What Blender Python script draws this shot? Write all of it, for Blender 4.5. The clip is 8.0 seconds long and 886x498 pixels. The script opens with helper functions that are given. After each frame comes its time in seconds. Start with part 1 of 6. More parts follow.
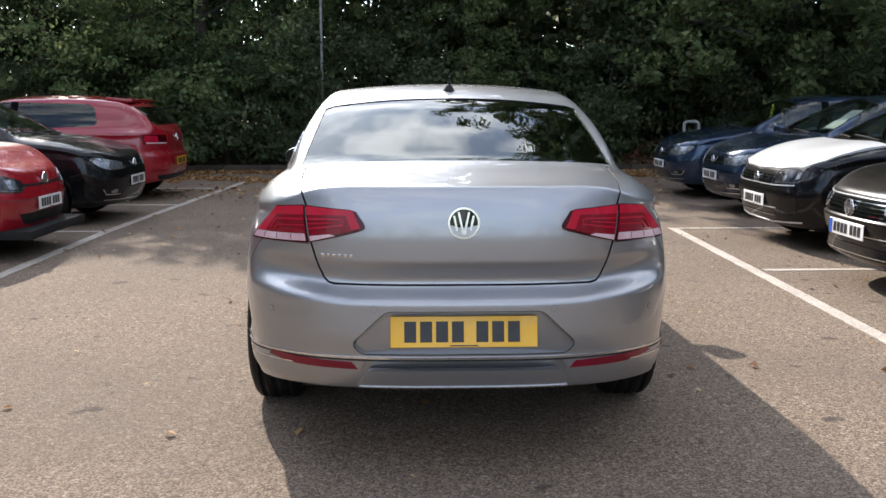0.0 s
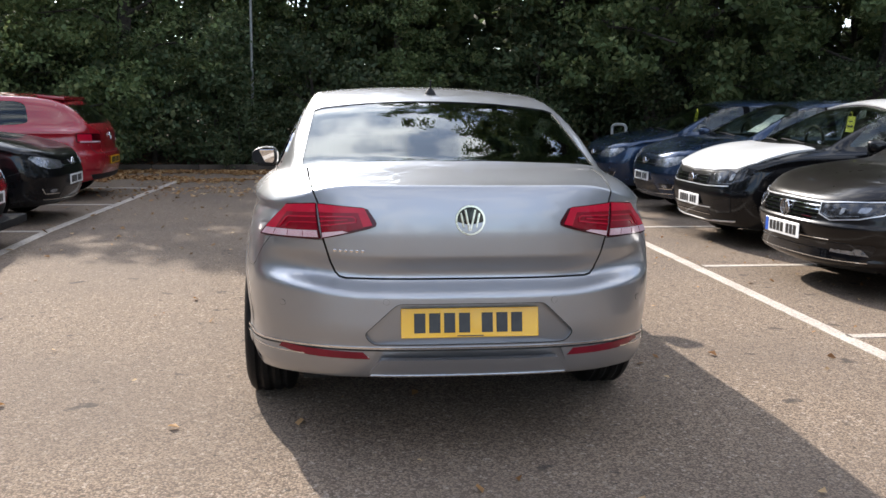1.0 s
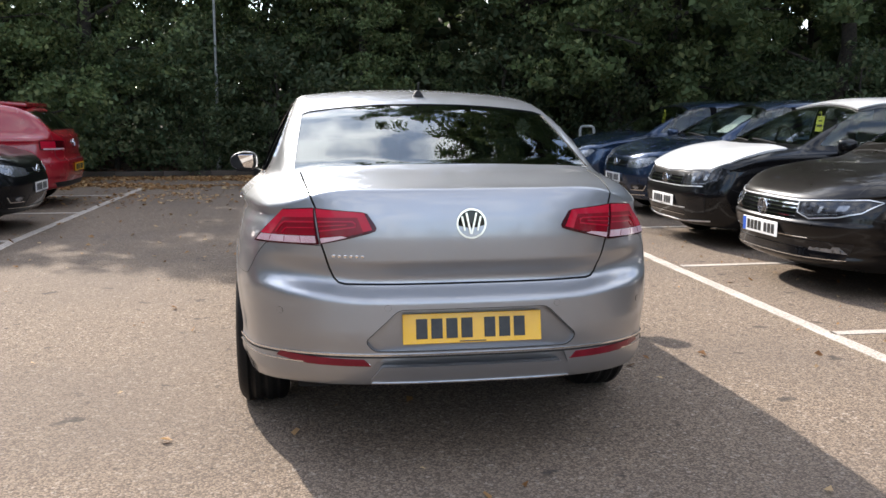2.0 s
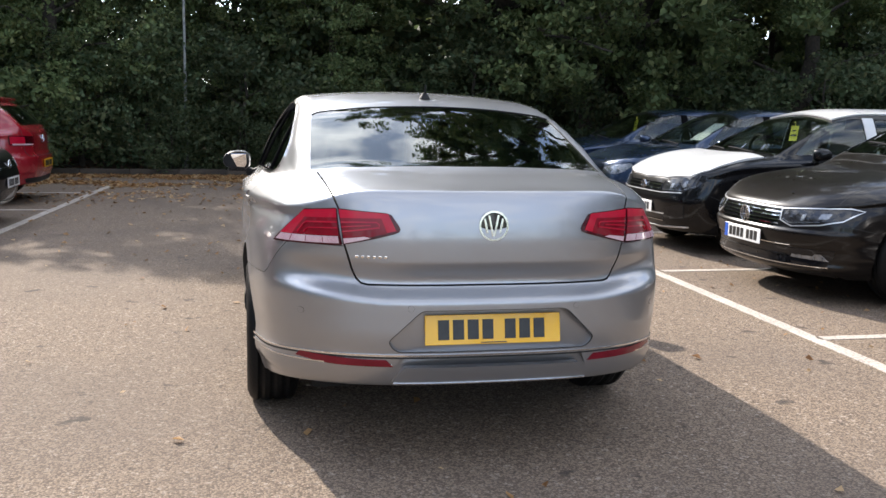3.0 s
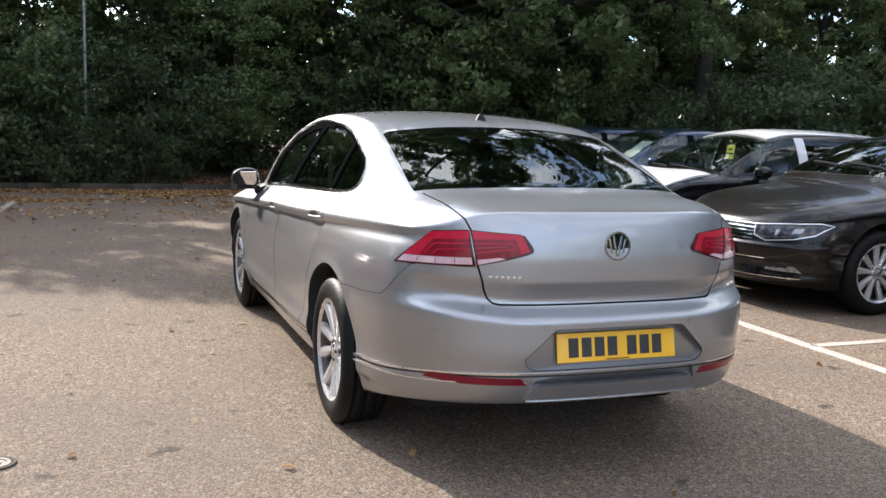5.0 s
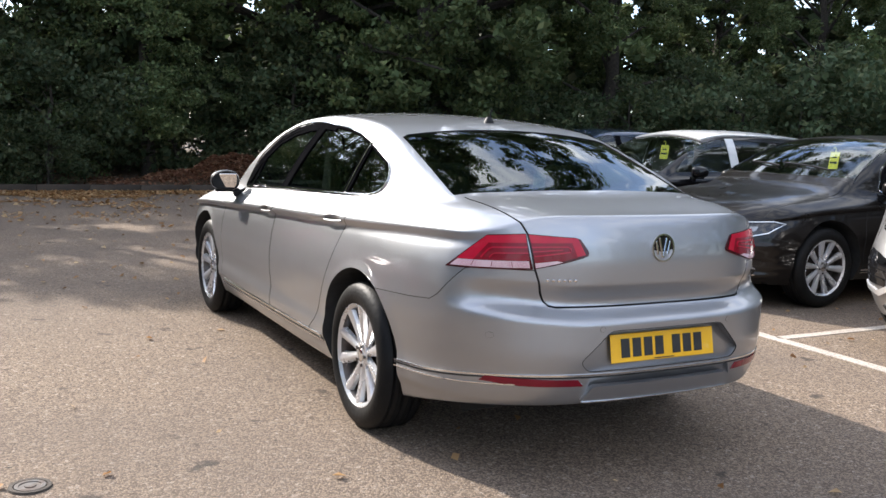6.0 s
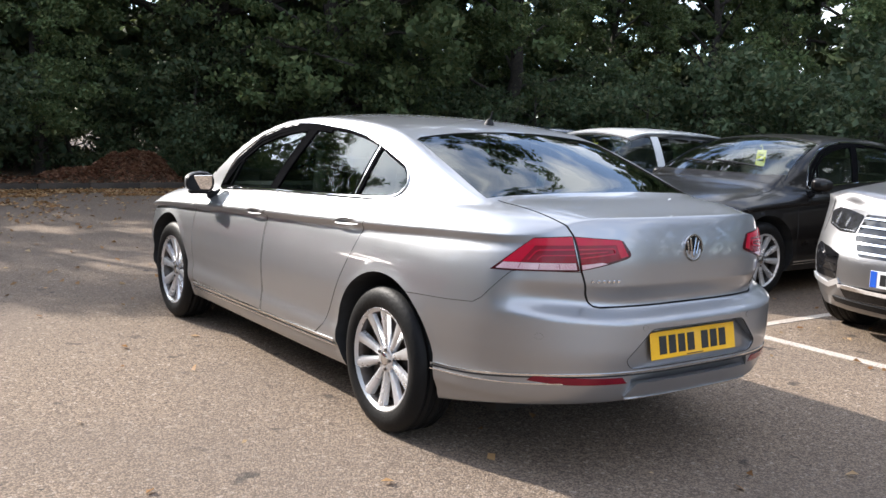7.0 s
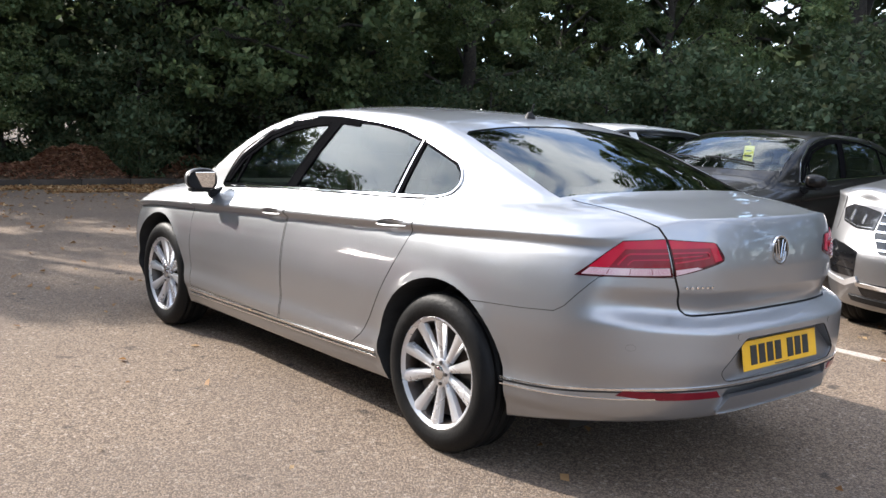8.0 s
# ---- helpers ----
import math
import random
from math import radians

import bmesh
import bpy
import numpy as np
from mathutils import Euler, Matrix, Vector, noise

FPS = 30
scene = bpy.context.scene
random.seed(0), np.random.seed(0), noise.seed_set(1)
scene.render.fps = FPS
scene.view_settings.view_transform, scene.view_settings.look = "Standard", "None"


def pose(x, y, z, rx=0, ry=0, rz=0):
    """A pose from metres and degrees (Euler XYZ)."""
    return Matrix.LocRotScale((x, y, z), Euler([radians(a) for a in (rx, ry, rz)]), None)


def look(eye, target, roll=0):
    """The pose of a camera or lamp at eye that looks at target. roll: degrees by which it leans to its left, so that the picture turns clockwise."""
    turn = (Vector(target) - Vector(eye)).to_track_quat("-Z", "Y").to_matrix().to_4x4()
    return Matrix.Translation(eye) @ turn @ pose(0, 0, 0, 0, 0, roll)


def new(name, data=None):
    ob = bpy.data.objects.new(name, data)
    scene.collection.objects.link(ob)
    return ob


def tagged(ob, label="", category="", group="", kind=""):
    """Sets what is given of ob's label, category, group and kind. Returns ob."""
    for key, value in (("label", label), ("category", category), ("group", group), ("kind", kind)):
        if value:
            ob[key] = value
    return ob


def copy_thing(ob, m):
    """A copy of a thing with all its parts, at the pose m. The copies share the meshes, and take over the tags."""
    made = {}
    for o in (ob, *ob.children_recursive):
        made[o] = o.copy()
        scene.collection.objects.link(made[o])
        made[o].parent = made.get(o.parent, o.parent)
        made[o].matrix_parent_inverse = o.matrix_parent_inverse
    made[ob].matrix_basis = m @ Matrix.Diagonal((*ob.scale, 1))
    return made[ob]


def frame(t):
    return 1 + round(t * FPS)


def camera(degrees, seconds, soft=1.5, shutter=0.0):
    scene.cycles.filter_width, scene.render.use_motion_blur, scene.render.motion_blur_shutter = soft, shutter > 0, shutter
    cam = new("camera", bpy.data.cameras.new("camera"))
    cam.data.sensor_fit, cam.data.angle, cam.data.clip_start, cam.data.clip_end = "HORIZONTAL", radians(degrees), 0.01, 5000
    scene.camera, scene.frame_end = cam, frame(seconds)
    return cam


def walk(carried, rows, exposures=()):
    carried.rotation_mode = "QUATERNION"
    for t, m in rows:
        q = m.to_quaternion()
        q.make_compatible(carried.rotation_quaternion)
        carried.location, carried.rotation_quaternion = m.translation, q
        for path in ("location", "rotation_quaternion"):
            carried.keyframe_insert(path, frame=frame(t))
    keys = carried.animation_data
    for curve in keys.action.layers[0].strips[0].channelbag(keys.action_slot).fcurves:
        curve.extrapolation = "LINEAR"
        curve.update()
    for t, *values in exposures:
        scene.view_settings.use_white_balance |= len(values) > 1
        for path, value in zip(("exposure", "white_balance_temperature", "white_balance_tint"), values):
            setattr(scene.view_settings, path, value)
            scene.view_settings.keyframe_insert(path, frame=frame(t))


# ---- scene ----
cam = camera(51.5, 8.0, soft=1.5)
PATH = [
    (0, (-0.175, -3.107, 1.342), (-0.112, -1.133, 1.028), 0.0),
    (0.5, (-0.349, -3.15, 1.345), (-0.183, -1.182, 1.031), -0.0),
    (1, (-0.523, -3.271, 1.352), (-0.276, -1.311, 1.04), 0.6),
    (1.5, (-0.607, -3.264, 1.348), (-0.316, -1.31, 1.038), 0.8),
    (2, (-0.658, -3.199, 1.345), (-0.329, -1.249, 1.041), 0.1),
    (2.2, (-0.666, -3.147, 1.336), (-0.321, -1.2, 1.035), -0.1),
    (3.5, (-1.132, -3.193, 1.345), (-0.657, -1.272, 1.055), 2.3),
    (4, (-1.365, -3.15, 1.346), (-0.828, -1.244, 1.067), 2.4),
    (4.5, (-1.604, -3.016, 1.361), (-0.991, -1.131, 1.09), 2.1),
    (4.7, (-1.685, -2.982, 1.354), (-1.042, -1.107, 1.089), 1.9),
    (5.8, (-2.378, -2.79, 1.357), (-1.49, -1.016, 1.095), 2.1),
    (6, (-2.441, -2.696, 1.358), (-1.516, -0.941, 1.1), 2.0),
    (6.5, (-2.719, -2.539, 1.358), (-1.68, -0.849, 1.108), 2.2),
    (7, (-2.997, -2.382, 1.375), (-1.851, -0.763, 1.114), 2.1),
    (7.5, (-3.129, -2.103, 1.356), (-1.912, -0.539, 1.087), 2.3),
    (8, (-3.236, -1.789, 1.346), (-1.969, -0.265, 1.081), 2.3),
]
walk(cam, [(t, look(eye, target, roll)) for t, eye, target, roll in PATH], [(0.0, 0.85, 6550, 11), (1.5, 1.03, 6550, 11), (4.0, 1.06, 6560, 11), (8.0, 1.10, 6400, 11)])

# ---- sky and sun ----
world = bpy.data.worlds.new("sky")
scene.world = world
world.use_nodes = True
SUN_WAY = Vector((-0.57, 1.5, 1.0)).normalized()
SUN_ELEV = math.asin(SUN_WAY.z)
SUN_TURN = math.atan2(SUN_WAY.x, SUN_WAY.y)


def build_sky():
    nt = world.node_tree
    nodes, links = nt.nodes, nt.links
    nodes.clear()
    out = nodes.new("ShaderNodeOutputWorld")
    bg = nodes.new("ShaderNodeBackground")
    sky = nodes.new("ShaderNodeTexSky")
    sky.sky_type = "NISHITA"
    sky.sun_disc = False
    sky.sun_elevation = SUN_ELEV
    sky.sun_rotation = SUN_TURN
    coord = nodes.new("ShaderNodeTexCoord")
    squash = nodes.new("ShaderNodeMapping")
    squash.inputs["Scale"].default_value = (2.2, 2.2, 4.0)
    squash.inputs["Location"].default_value = (0.35, 0.8, 0.0)
    cloud = nodes.new("ShaderNodeTexNoise")
    cloud.inputs["Scale"].default_value = 2.5
    cloud.inputs["Detail"].default_value = 9.0
    cloud.inputs["Roughness"].default_value = 0.56
    ramp = nodes.new("ShaderNodeValToRGB")
    ramp.color_ramp.elements[0].position = 0.45
    ramp.color_ramp.elements[0].color = (0.12, 0.12, 0.12, 1)
    ramp.color_ramp.elements[1].position = 0.60
    mix = nodes.new("ShaderNodeMix")
    mix.data_type = "RGBA"
    # clouds glow towards the sun
    near = nodes.new("ShaderNodeVectorMath")
    near.operation = "DOT_PRODUCT"
    near.inputs[1].default_value = SUN_WAY
    keep = nodes.new("ShaderNodeMath")
    keep.operation = "MAXIMUM"
    keep.inputs[1].default_value = 0.0
    lobe = nodes.new("ShaderNodeMath")
    lobe.operation = "POWER"
    lobe.inputs[1].default_value = 6.0
    level = nodes.new("ShaderNodeMapRange")
    level.inputs["To Min"].default_value = 12.0
    level.inputs["To Max"].default_value = 34.0
    white = nodes.new("ShaderNodeVectorMath")
    white.operation = "SCALE"
    white.inputs[0].default_value = (0.97, 1.0, 1.05)
    links.new(coord.outputs["Generated"], near.inputs[0])
    links.new(near.outputs["Value"], keep.inputs[0])
    links.new(keep.outputs["Value"], lobe.inputs[0])
    links.new(lobe.outputs["Value"], level.inputs["Value"])
    links.new(level.outputs["Result"], white.inputs["Scale"])
    links.new(white.outputs["Vector"], mix.inputs["B"])
    links.new(coord.outputs["Generated"], squash.inputs["Vector"])
    links.new(squash.outputs["Vector"], cloud.inputs["Vector"])
    links.new(cloud.outputs["Fac"], ramp.inputs["Fac"])
    links.new(ramp.outputs["Color"], mix.inputs["Factor"])
    clear = nodes.new("ShaderNodeVectorMath")
    clear.operation = "MULTIPLY"
    clear.inputs[1].default_value = (1.32, 1.58, 1.9)
    links.new(sky.outputs["Color"], clear.inputs[0])
    links.new(clear.outputs["Vector"], mix.inputs["A"])
    links.new(mix.outputs["Result"], bg.inputs["Color"])
    bg.inputs["Strength"].default_value = SKY_STRENGTH
    links.new(bg.outputs["Background"], out.inputs["Surface"])


SKY_STRENGTH = 0.11
build_sky()
sun = new("sun", bpy.data.lights.new("sun", "SUN"))
sun.data.energy = 5.0
sun.data.angle = radians(0.55)
sun.data.color = (1.0, 0.93, 0.84)
sun.matrix_world = look(SUN_WAY * 60, (0, 0, 0))


# ---- materials ----
def material(name, colour, rough=0.5, metal=0.0, coat=0.0, second=None, scale=8.0, fine=None, fine_scale=180.0,
             bump=0.0, bump_scale=120.0, rough_var=0.0, contrast=(0.35, 0.65), specular=0.5, by_object=0.0):
    """A surface with colour variation at two scales, uneven gloss and fine relief."""
    m = bpy.data.materials.new(name)
    m.use_nodes = True
    nt = m.node_tree
    nodes, links = nt.nodes, nt.links
    bsdf = nodes["Principled BSDF"]
    bsdf.inputs["Roughness"].default_value = rough
    bsdf.inputs["Metallic"].default_value = metal
    bsdf.inputs["Coat Weight"].default_value = coat
    bsdf.inputs["Coat Roughness"].default_value = 0.03
    bsdf.inputs["Specular IOR Level"].default_value = specular
    bsdf.inputs["Base Color"].default_value = (*colour, 1)
    coord = nodes.new("ShaderNodeTexCoord")
    last = None

    def noise_mask(s, lo, hi, detail=5.0):
        n = nodes.new("ShaderNodeTexNoise")
        n.inputs["Scale"].default_value = s
        n.inputs["Detail"].default_value = detail
        links.new(coord.outputs["Object"], n.inputs["Vector"])
        r = nodes.new("ShaderNodeMapRange")
        r.inputs["From Min"].default_value, r.inputs["From Max"].default_value = lo, hi
        links.new(n.outputs["Fac"], r.inputs["Value"])
        return r.outputs["Result"]

    def blend(mask, a, b):
        x = nodes.new("ShaderNodeMix")
        x.data_type = "RGBA"
        links.new(mask, x.inputs["Factor"])
        for socket, v in (("A", a), ("B", b)):
            if isinstance(v, tuple):
                x.inputs[socket].default_value = (*v, 1)
            else:
                links.new(v, x.inputs[socket])
        return x.outputs["Result"]

    if second:
        last = blend(noise_mask(scale, *contrast), colour, second)
    if fine:
        last = blend(noise_mask(fine_scale, 0.45, 0.7, 2.0), last or colour, fine)
    if by_object:
        info = nodes.new("ShaderNodeObjectInfo")
        hsv = nodes.new("ShaderNodeHueSaturation")
        r = nodes.new("ShaderNodeMapRange")
        r.inputs["To Min"].default_value, r.inputs["To Max"].default_value = 1 - by_object, 1 + by_object
        links.new(info.outputs["Random"], r.inputs["Value"])
        links.new(r.outputs["Result"], hsv.inputs["Value"])
        if last:
            links.new(last, hsv.inputs["Color"])
        else:
            hsv.inputs["Color"].default_value = (*colour, 1)
        last = hsv.outputs["Color"]
    if last:
        links.new(last, bsdf.inputs["Base Color"])
    if rough_var:
        r = nodes.new("ShaderNodeMapRange")
        r.inputs["To Min"].default_value, r.inputs["To Max"].default_value = rough - rough_var, rough + rough_var
        links.new(noise_mask(6.0, 0.3, 0.7), r.inputs["Value"])
        links.new(r.outputs["Result"], bsdf.inputs["Roughness"])
    if bump:
        b = nodes.new("ShaderNodeBump")
        b.inputs["Strength"].default_value = bump
        b.inputs["Distance"].default_value = 0.01
        links.new(noise_mask(bump_scale, 0.2, 0.8, 3.0), b.inputs["Height"])
        links.new(b.outputs["Normal"], bsdf.inputs["Normal"])
    return m


def paint(name, colour, metal=0.7, rough=0.3, flake=None, coat=0.7, specular=0.5):
    return material(name, colour, rough, metal, coat, tuple(c * 0.93 for c in colour), 3.0,
                    flake or tuple(min(1, c * 1.12) for c in colour), 900.0, rough_var=0.03, specular=specular)


def glass(name, tint=(0.82, 0.88, 0.86), clear=0.75):
    m = bpy.data.materials.new(name)
    m.use_nodes = True
    nt = m.node_tree
    nodes, links = nt.nodes, nt.links
    nodes.remove(nodes["Principled BSDF"])
    out = nodes["Material Output"]
    see = nodes.new("ShaderNodeBsdfTransparent")
    see.inputs["Color"].default_value = (tint[0] * clear, tint[1] * clear, tint[2] * clear, 1)
    gloss = nodes.new("ShaderNodeBsdfGlossy")
    gloss.inputs["Roughness"].default_value = 0.012
    facing = nodes.new("ShaderNodeLayerWeight")
    facing.inputs["Blend"].default_value = 0.5
    rise = nodes.new("ShaderNodeMath")
    rise.operation = "POWER"
    rise.inputs[1].default_value = 5.0
    fres = nodes.new("ShaderNodeMapRange")
    fres.inputs["To Min"].default_value = 0.05
    links.new(facing.outputs["Facing"], rise.inputs[0])
    links.new(rise.outputs["Value"], fres.inputs["Value"])
    mix = nodes.new("ShaderNodeMixShader")
    links.new(fres.outputs["Result"], mix.inputs["Fac"])
    links.new(see.outputs["BSDF"], mix.inputs[1])
    links.new(gloss.outputs["BSDF"], mix.inputs[2])
    links.new(mix.outputs["Shader"], out.inputs["Surface"])
    return m


SILVER = material("silver_paint", (0.338, 0.341, 0.351), 0.40, 0.88, 0.85, (0.328, 0.331, 0.341), 2.0, (0.33, 0.335, 0.348), 1400.0, rough_var=0.02)
BROWN = paint("dark_brown_paint", (0.0075, 0.0062, 0.0057), 0.25, 0.3, (0.015, 0.0122, 0.011), 0.4, 0.15)
BLACK = material("black_paint", (0.0035, 0.0035, 0.004), 0.35, coat=0.6, second=(0.005, 0.005, 0.0055), scale=3, specular=0.05)
WHITE = paint("white_paint", (0.64, 0.64, 0.63), 0.0, 0.3)
BLUE = paint("blue_paint", (0.014, 0.032, 0.070), 0.6, 0.25)
RED = paint("red_paint", (0.25, 0.006, 0.014), 0.0, 0.25)
SUV_SILVER = paint("pale_silver_paint", (0.215, 0.215, 0.222), 0.85, 0.38)
GLASS = glass("tinted_glass", (0.90, 0.95, 0.92), 0.86)
DARK_GLASS = glass("privacy_glass", (0.80, 0.95, 0.90), 0.46)
CLEAR = glass("clear_lens", (0.95, 0.96, 0.97), 0.95)
RUBBER = material("tyre_rubber", (0.007, 0.007, 0.0072), 0.5, second=(0.011, 0.0105, 0.010), scale=9, bump=0.12, bump_scale=60, specular=0.12)
ALLOY = material("alloy", (0.70, 0.70, 0.71), 0.28, 0.7, 0.4, (0.66, 0.66, 0.67), 7, rough_var=0.06)
DISC = material("brake_steel", (0.10, 0.095, 0.09), 0.45, 0.8, second=(0.07, 0.05, 0.04), scale=14)
CHROME = material("chrome", (0.80, 0.80, 0.80), 0.09, 1.0, second=(0.72, 0.72, 0.73), scale=5)
PLASTIC = material("black_plastic", (0.010, 0.010, 0.011), 0.5, second=(0.017, 0.017, 0.017), scale=12, bump=0.08, bump_scale=400, specular=0.15)
GLOSS_BLACK = material("gloss_black", (0.007, 0.007, 0.008), 0.04, second=(0.009, 0.009, 0.010), scale=6, specular=0.4)
TRIM_BLACK = material("black_window_trim", (0.005, 0.005, 0.0055), 0.7, second=(0.007, 0.007, 0.0075), scale=10, specular=0.0)
# for the slab added under each car to darken its shade
SLAB_BLACK = material("black_shade_slab", (0.012, 0.012, 0.012), 0.85, second=(0.02, 0.018, 0.016), scale=6, specular=0.2)
GAP = material("joint_shadow_gap", (0.012, 0.012, 0.012), 0.8, second=(0.02, 0.02, 0.02), scale=20)
SEAT = material("dark_seat_cloth", (0.035, 0.035, 0.038), 0.85, second=(0.05, 0.05, 0.052), scale=14, bump=0.2, bump_scale=500)
LAMP_RED = material("red_lens", (0.21, 0.0025, 0.011), 0.25, coat=0.2, second=(0.17, 0.002, 0.010), scale=10, specular=0.25)
LAMP_BRIGHT = material("bright_red_lens", (0.44, 0.006, 0.026), 0.25, coat=0.2, second=(0.38, 0.005, 0.024), scale=16, specular=0.25)
LAMP_DEEP = material("deep_red_lens", (0.055, 0.001, 0.004), 0.2, coat=0.25, second=(0.04, 0.001, 0.004), scale=10, specular=0.25)
LAMP_REFLECT = material("red_reflector", (0.17, 0.006, 0.016), 0.2, coat=0.25, second=(0.13, 0.004, 0.012), scale=12, specular=0.25)
LAMP_PALE = material("frosted_lens", (0.60, 0.42, 0.45), 0.2, coat=0.5, second=(0.50, 0.28, 0.31), scale=14, fine=(0.66, 0.52, 0.54), fine_scale=420)
HEAD = material("headlamp_silver", (0.34, 0.35, 0.37), 0.2, 0.7, 0.5, (0.16, 0.17, 0.18), 26)
HEAD_DARK = material("headlamp_housing", (0.014, 0.014, 0.016), 0.12, 0.2, 0.4, (0.03, 0.03, 0.034), 16)
PLATE_YELLOW = material("plate_yellow", (0.80, 0.44, 0.012), 0.32, coat=0.3, second=(0.74, 0.39, 0.012), scale=9)
PLATE_WHITE = material("plate_white", (0.76, 0.76, 0.75), 0.32, coat=0.3, second=(0.68, 0.68, 0.67), scale=9)
PLATE_BLUE = material("plate_blue", (0.02, 0.10, 0.50), 0.35, second=(0.02, 0.09, 0.44), scale=9)
BAR = material("plate_bar_black", (0.012, 0.012, 0.012), 0.4, second=(0.02, 0.02, 0.02), scale=30)
CARD_YELLOW = material("yellow_card", (0.62, 0.60, 0.05), 0.6, second=(0.56, 0.55, 0.05), scale=12)
PAPER = material("white_paper", (0.74, 0.74, 0.72), 0.7, second=(0.68, 0.68, 0.66), scale=12)
SHELF = material("grey_felt", (0.10, 0.105, 0.11), 0.9, second=(0.08, 0.085, 0.09), scale=20, bump=0.2, bump_scale=300)
SATIN = material("satin_bright", (0.72, 0.72, 0.73), 0.28, 0.6, 0.5, (0.66, 0.66, 0.67), 8)
MIRROR = material("mirror_glass", (0.85, 0.86, 0.87), 0.01, 1.0, second=(0.83, 0.84, 0.85), scale=3)


# ---- mesh helpers ----
def mesh_from(name, verts, faces, sharp=35):
    me = bpy.data.meshes.new(name)
    me.from_pydata([tuple(v) for v in verts], [], [tuple(f) for f in faces])
    me.validate()
    finish(me, sharp)
    return me


def finish(me, sharp=35):
    me.polygons.foreach_set("use_smooth", [True] * len(me.polygons))
    if sharp:
        me.set_sharp_from_angle(angle=radians(sharp))
    me.update()


def part(name, data, mat, parent=None, label="", at=None):
    """One mesh object under a thing; data is a mesh or a bmesh."""
    if isinstance(data, bmesh.types.BMesh):
        me = bpy.data.meshes.new(name)
        data.to_mesh(me)
        data.free()
        finish(me)
        data = me
    if mat and not data.materials:
        data.materials.append(mat)
    ob = new(name, data)
    if parent:
        ob.parent = parent
    if at is not None:
        ob.matrix_basis = at
    if label:
        ob["label"] = label
    return ob


def rounded_box(size, bevel=0.01, segments=2, at=None):
    bm = bmesh.new()
    bmesh.ops.create_cube(bm, size=1.0)
    bmesh.ops.scale(bm, vec=size, verts=bm.verts)
    if bevel:
        bmesh.ops.bevel(bm, geom=list(bm.edges), offset=bevel, segments=segments, profile=0.7, affect="EDGES")
    if at is not None:
        bmesh.ops.transform(bm, matrix=at, verts=bm.verts)
    return bm


def join_bm(target, other):
    me = bpy.data.meshes.new("piece")
    other.to_mesh(me)
    other.free()
    target.from_mesh(me)
    bpy.data.meshes.remove(me)
    return target


def lathe(profile, n=48, close=False):
    """Spin (r, x) points round the x axis."""
    verts, faces, k = [], [], len(profile)
    for a in range(n):
        c, s = math.cos(2 * math.pi * a / n), math.sin(2 * math.pi * a / n)
        verts += [(x, r * c, r * s) for r, x in profile]
    for a in range(n):
        b = (a + 1) % n
        for i in range(k if close else k - 1):
            j = (i + 1) % k
            faces.append((a * k + i, b * k + i, b * k + j, a * k + j))
    return verts, faces


def tube(points, radius, n=8):
    """A round bar through points."""
    pts = [Vector(p) for p in points]
    verts, faces = [], []
    for i, p in enumerate(pts):
        d = (pts[min(i + 1, len(pts) - 1)] - pts[max(i - 1, 0)]).normalized()
        u = d.orthogonal().normalized() if i == 0 else (u - d * u.dot(d)).normalized()
        w = d.cross(u)
        r = radius[i] if isinstance(radius, (list, tuple)) else radius
        verts += [p + r * (math.cos(2 * math.pi * k / n) * u + math.sin(2 * math.pi * k / n) * w) for k in range(n)]
    for i in range(len(pts) - 1):
        for k in range(n):
            q = (k + 1) % n
            faces.append((i * n + k, i * n + q, (i + 1) * n + q, (i + 1) * n + k))
    faces.append(tuple(range(n))[::-1])
    faces.append(tuple((len(pts) - 1) * n + k for k in range(n)))
    return verts, faces


def curve(table, sigma=0.03):
    """A smooth function through (position, value) pairs: monotone cubic, then softened."""
    xs, ys = np.array(table, float).T
    h, d = np.diff(xs), np.diff(ys) / np.diff(xs)
    m = np.r_[d[0], np.where(d[:-1] * d[1:] > 0, 2 * d[:-1] * d[1:] / (d[:-1] + d[1:] + 1e-12), 0), d[-1]]
    step = 0.004
    q = np.arange(xs[0] - 0.4, xs[-1] + 0.4, step)
    c = np.clip(q, xs[0], xs[-1])
    k = np.clip(np.searchsorted(xs, c) - 1, 0, len(h) - 1)
    t = (c - xs[k]) / h[k]
    v = (ys[k] * (1 + 2 * t) * (1 - t) ** 2 + m[k] * h[k] * t * (1 - t) ** 2 + ys[k + 1] * t * t * (3 - 2 * t) + m[k + 1] * h[k] * t * t * (t - 1))
    v = v + np.where(q < xs[0], (q - xs[0]) * m[0], 0) + np.where(q > xs[-1], (q - xs[-1]) * m[-1], 0)
    if sigma:
        r = int(3 * sigma / step)
        g = np.exp(-0.5 * (np.arange(-r, r + 1) * step / sigma) ** 2)
        v = np.convolve(np.pad(v, r, "edge"), g / g.sum(), "valid")
    return lambda z: np.interp(z, q, v)


def smin(a, b, r):
    h = np.clip(0.5 + 0.5 * (b - a) / r, 0, 1)
    return b + (a - b) * h - r * h * (1 - h)


def smax(a, b, r):
    return -smin(-a, -b, r)


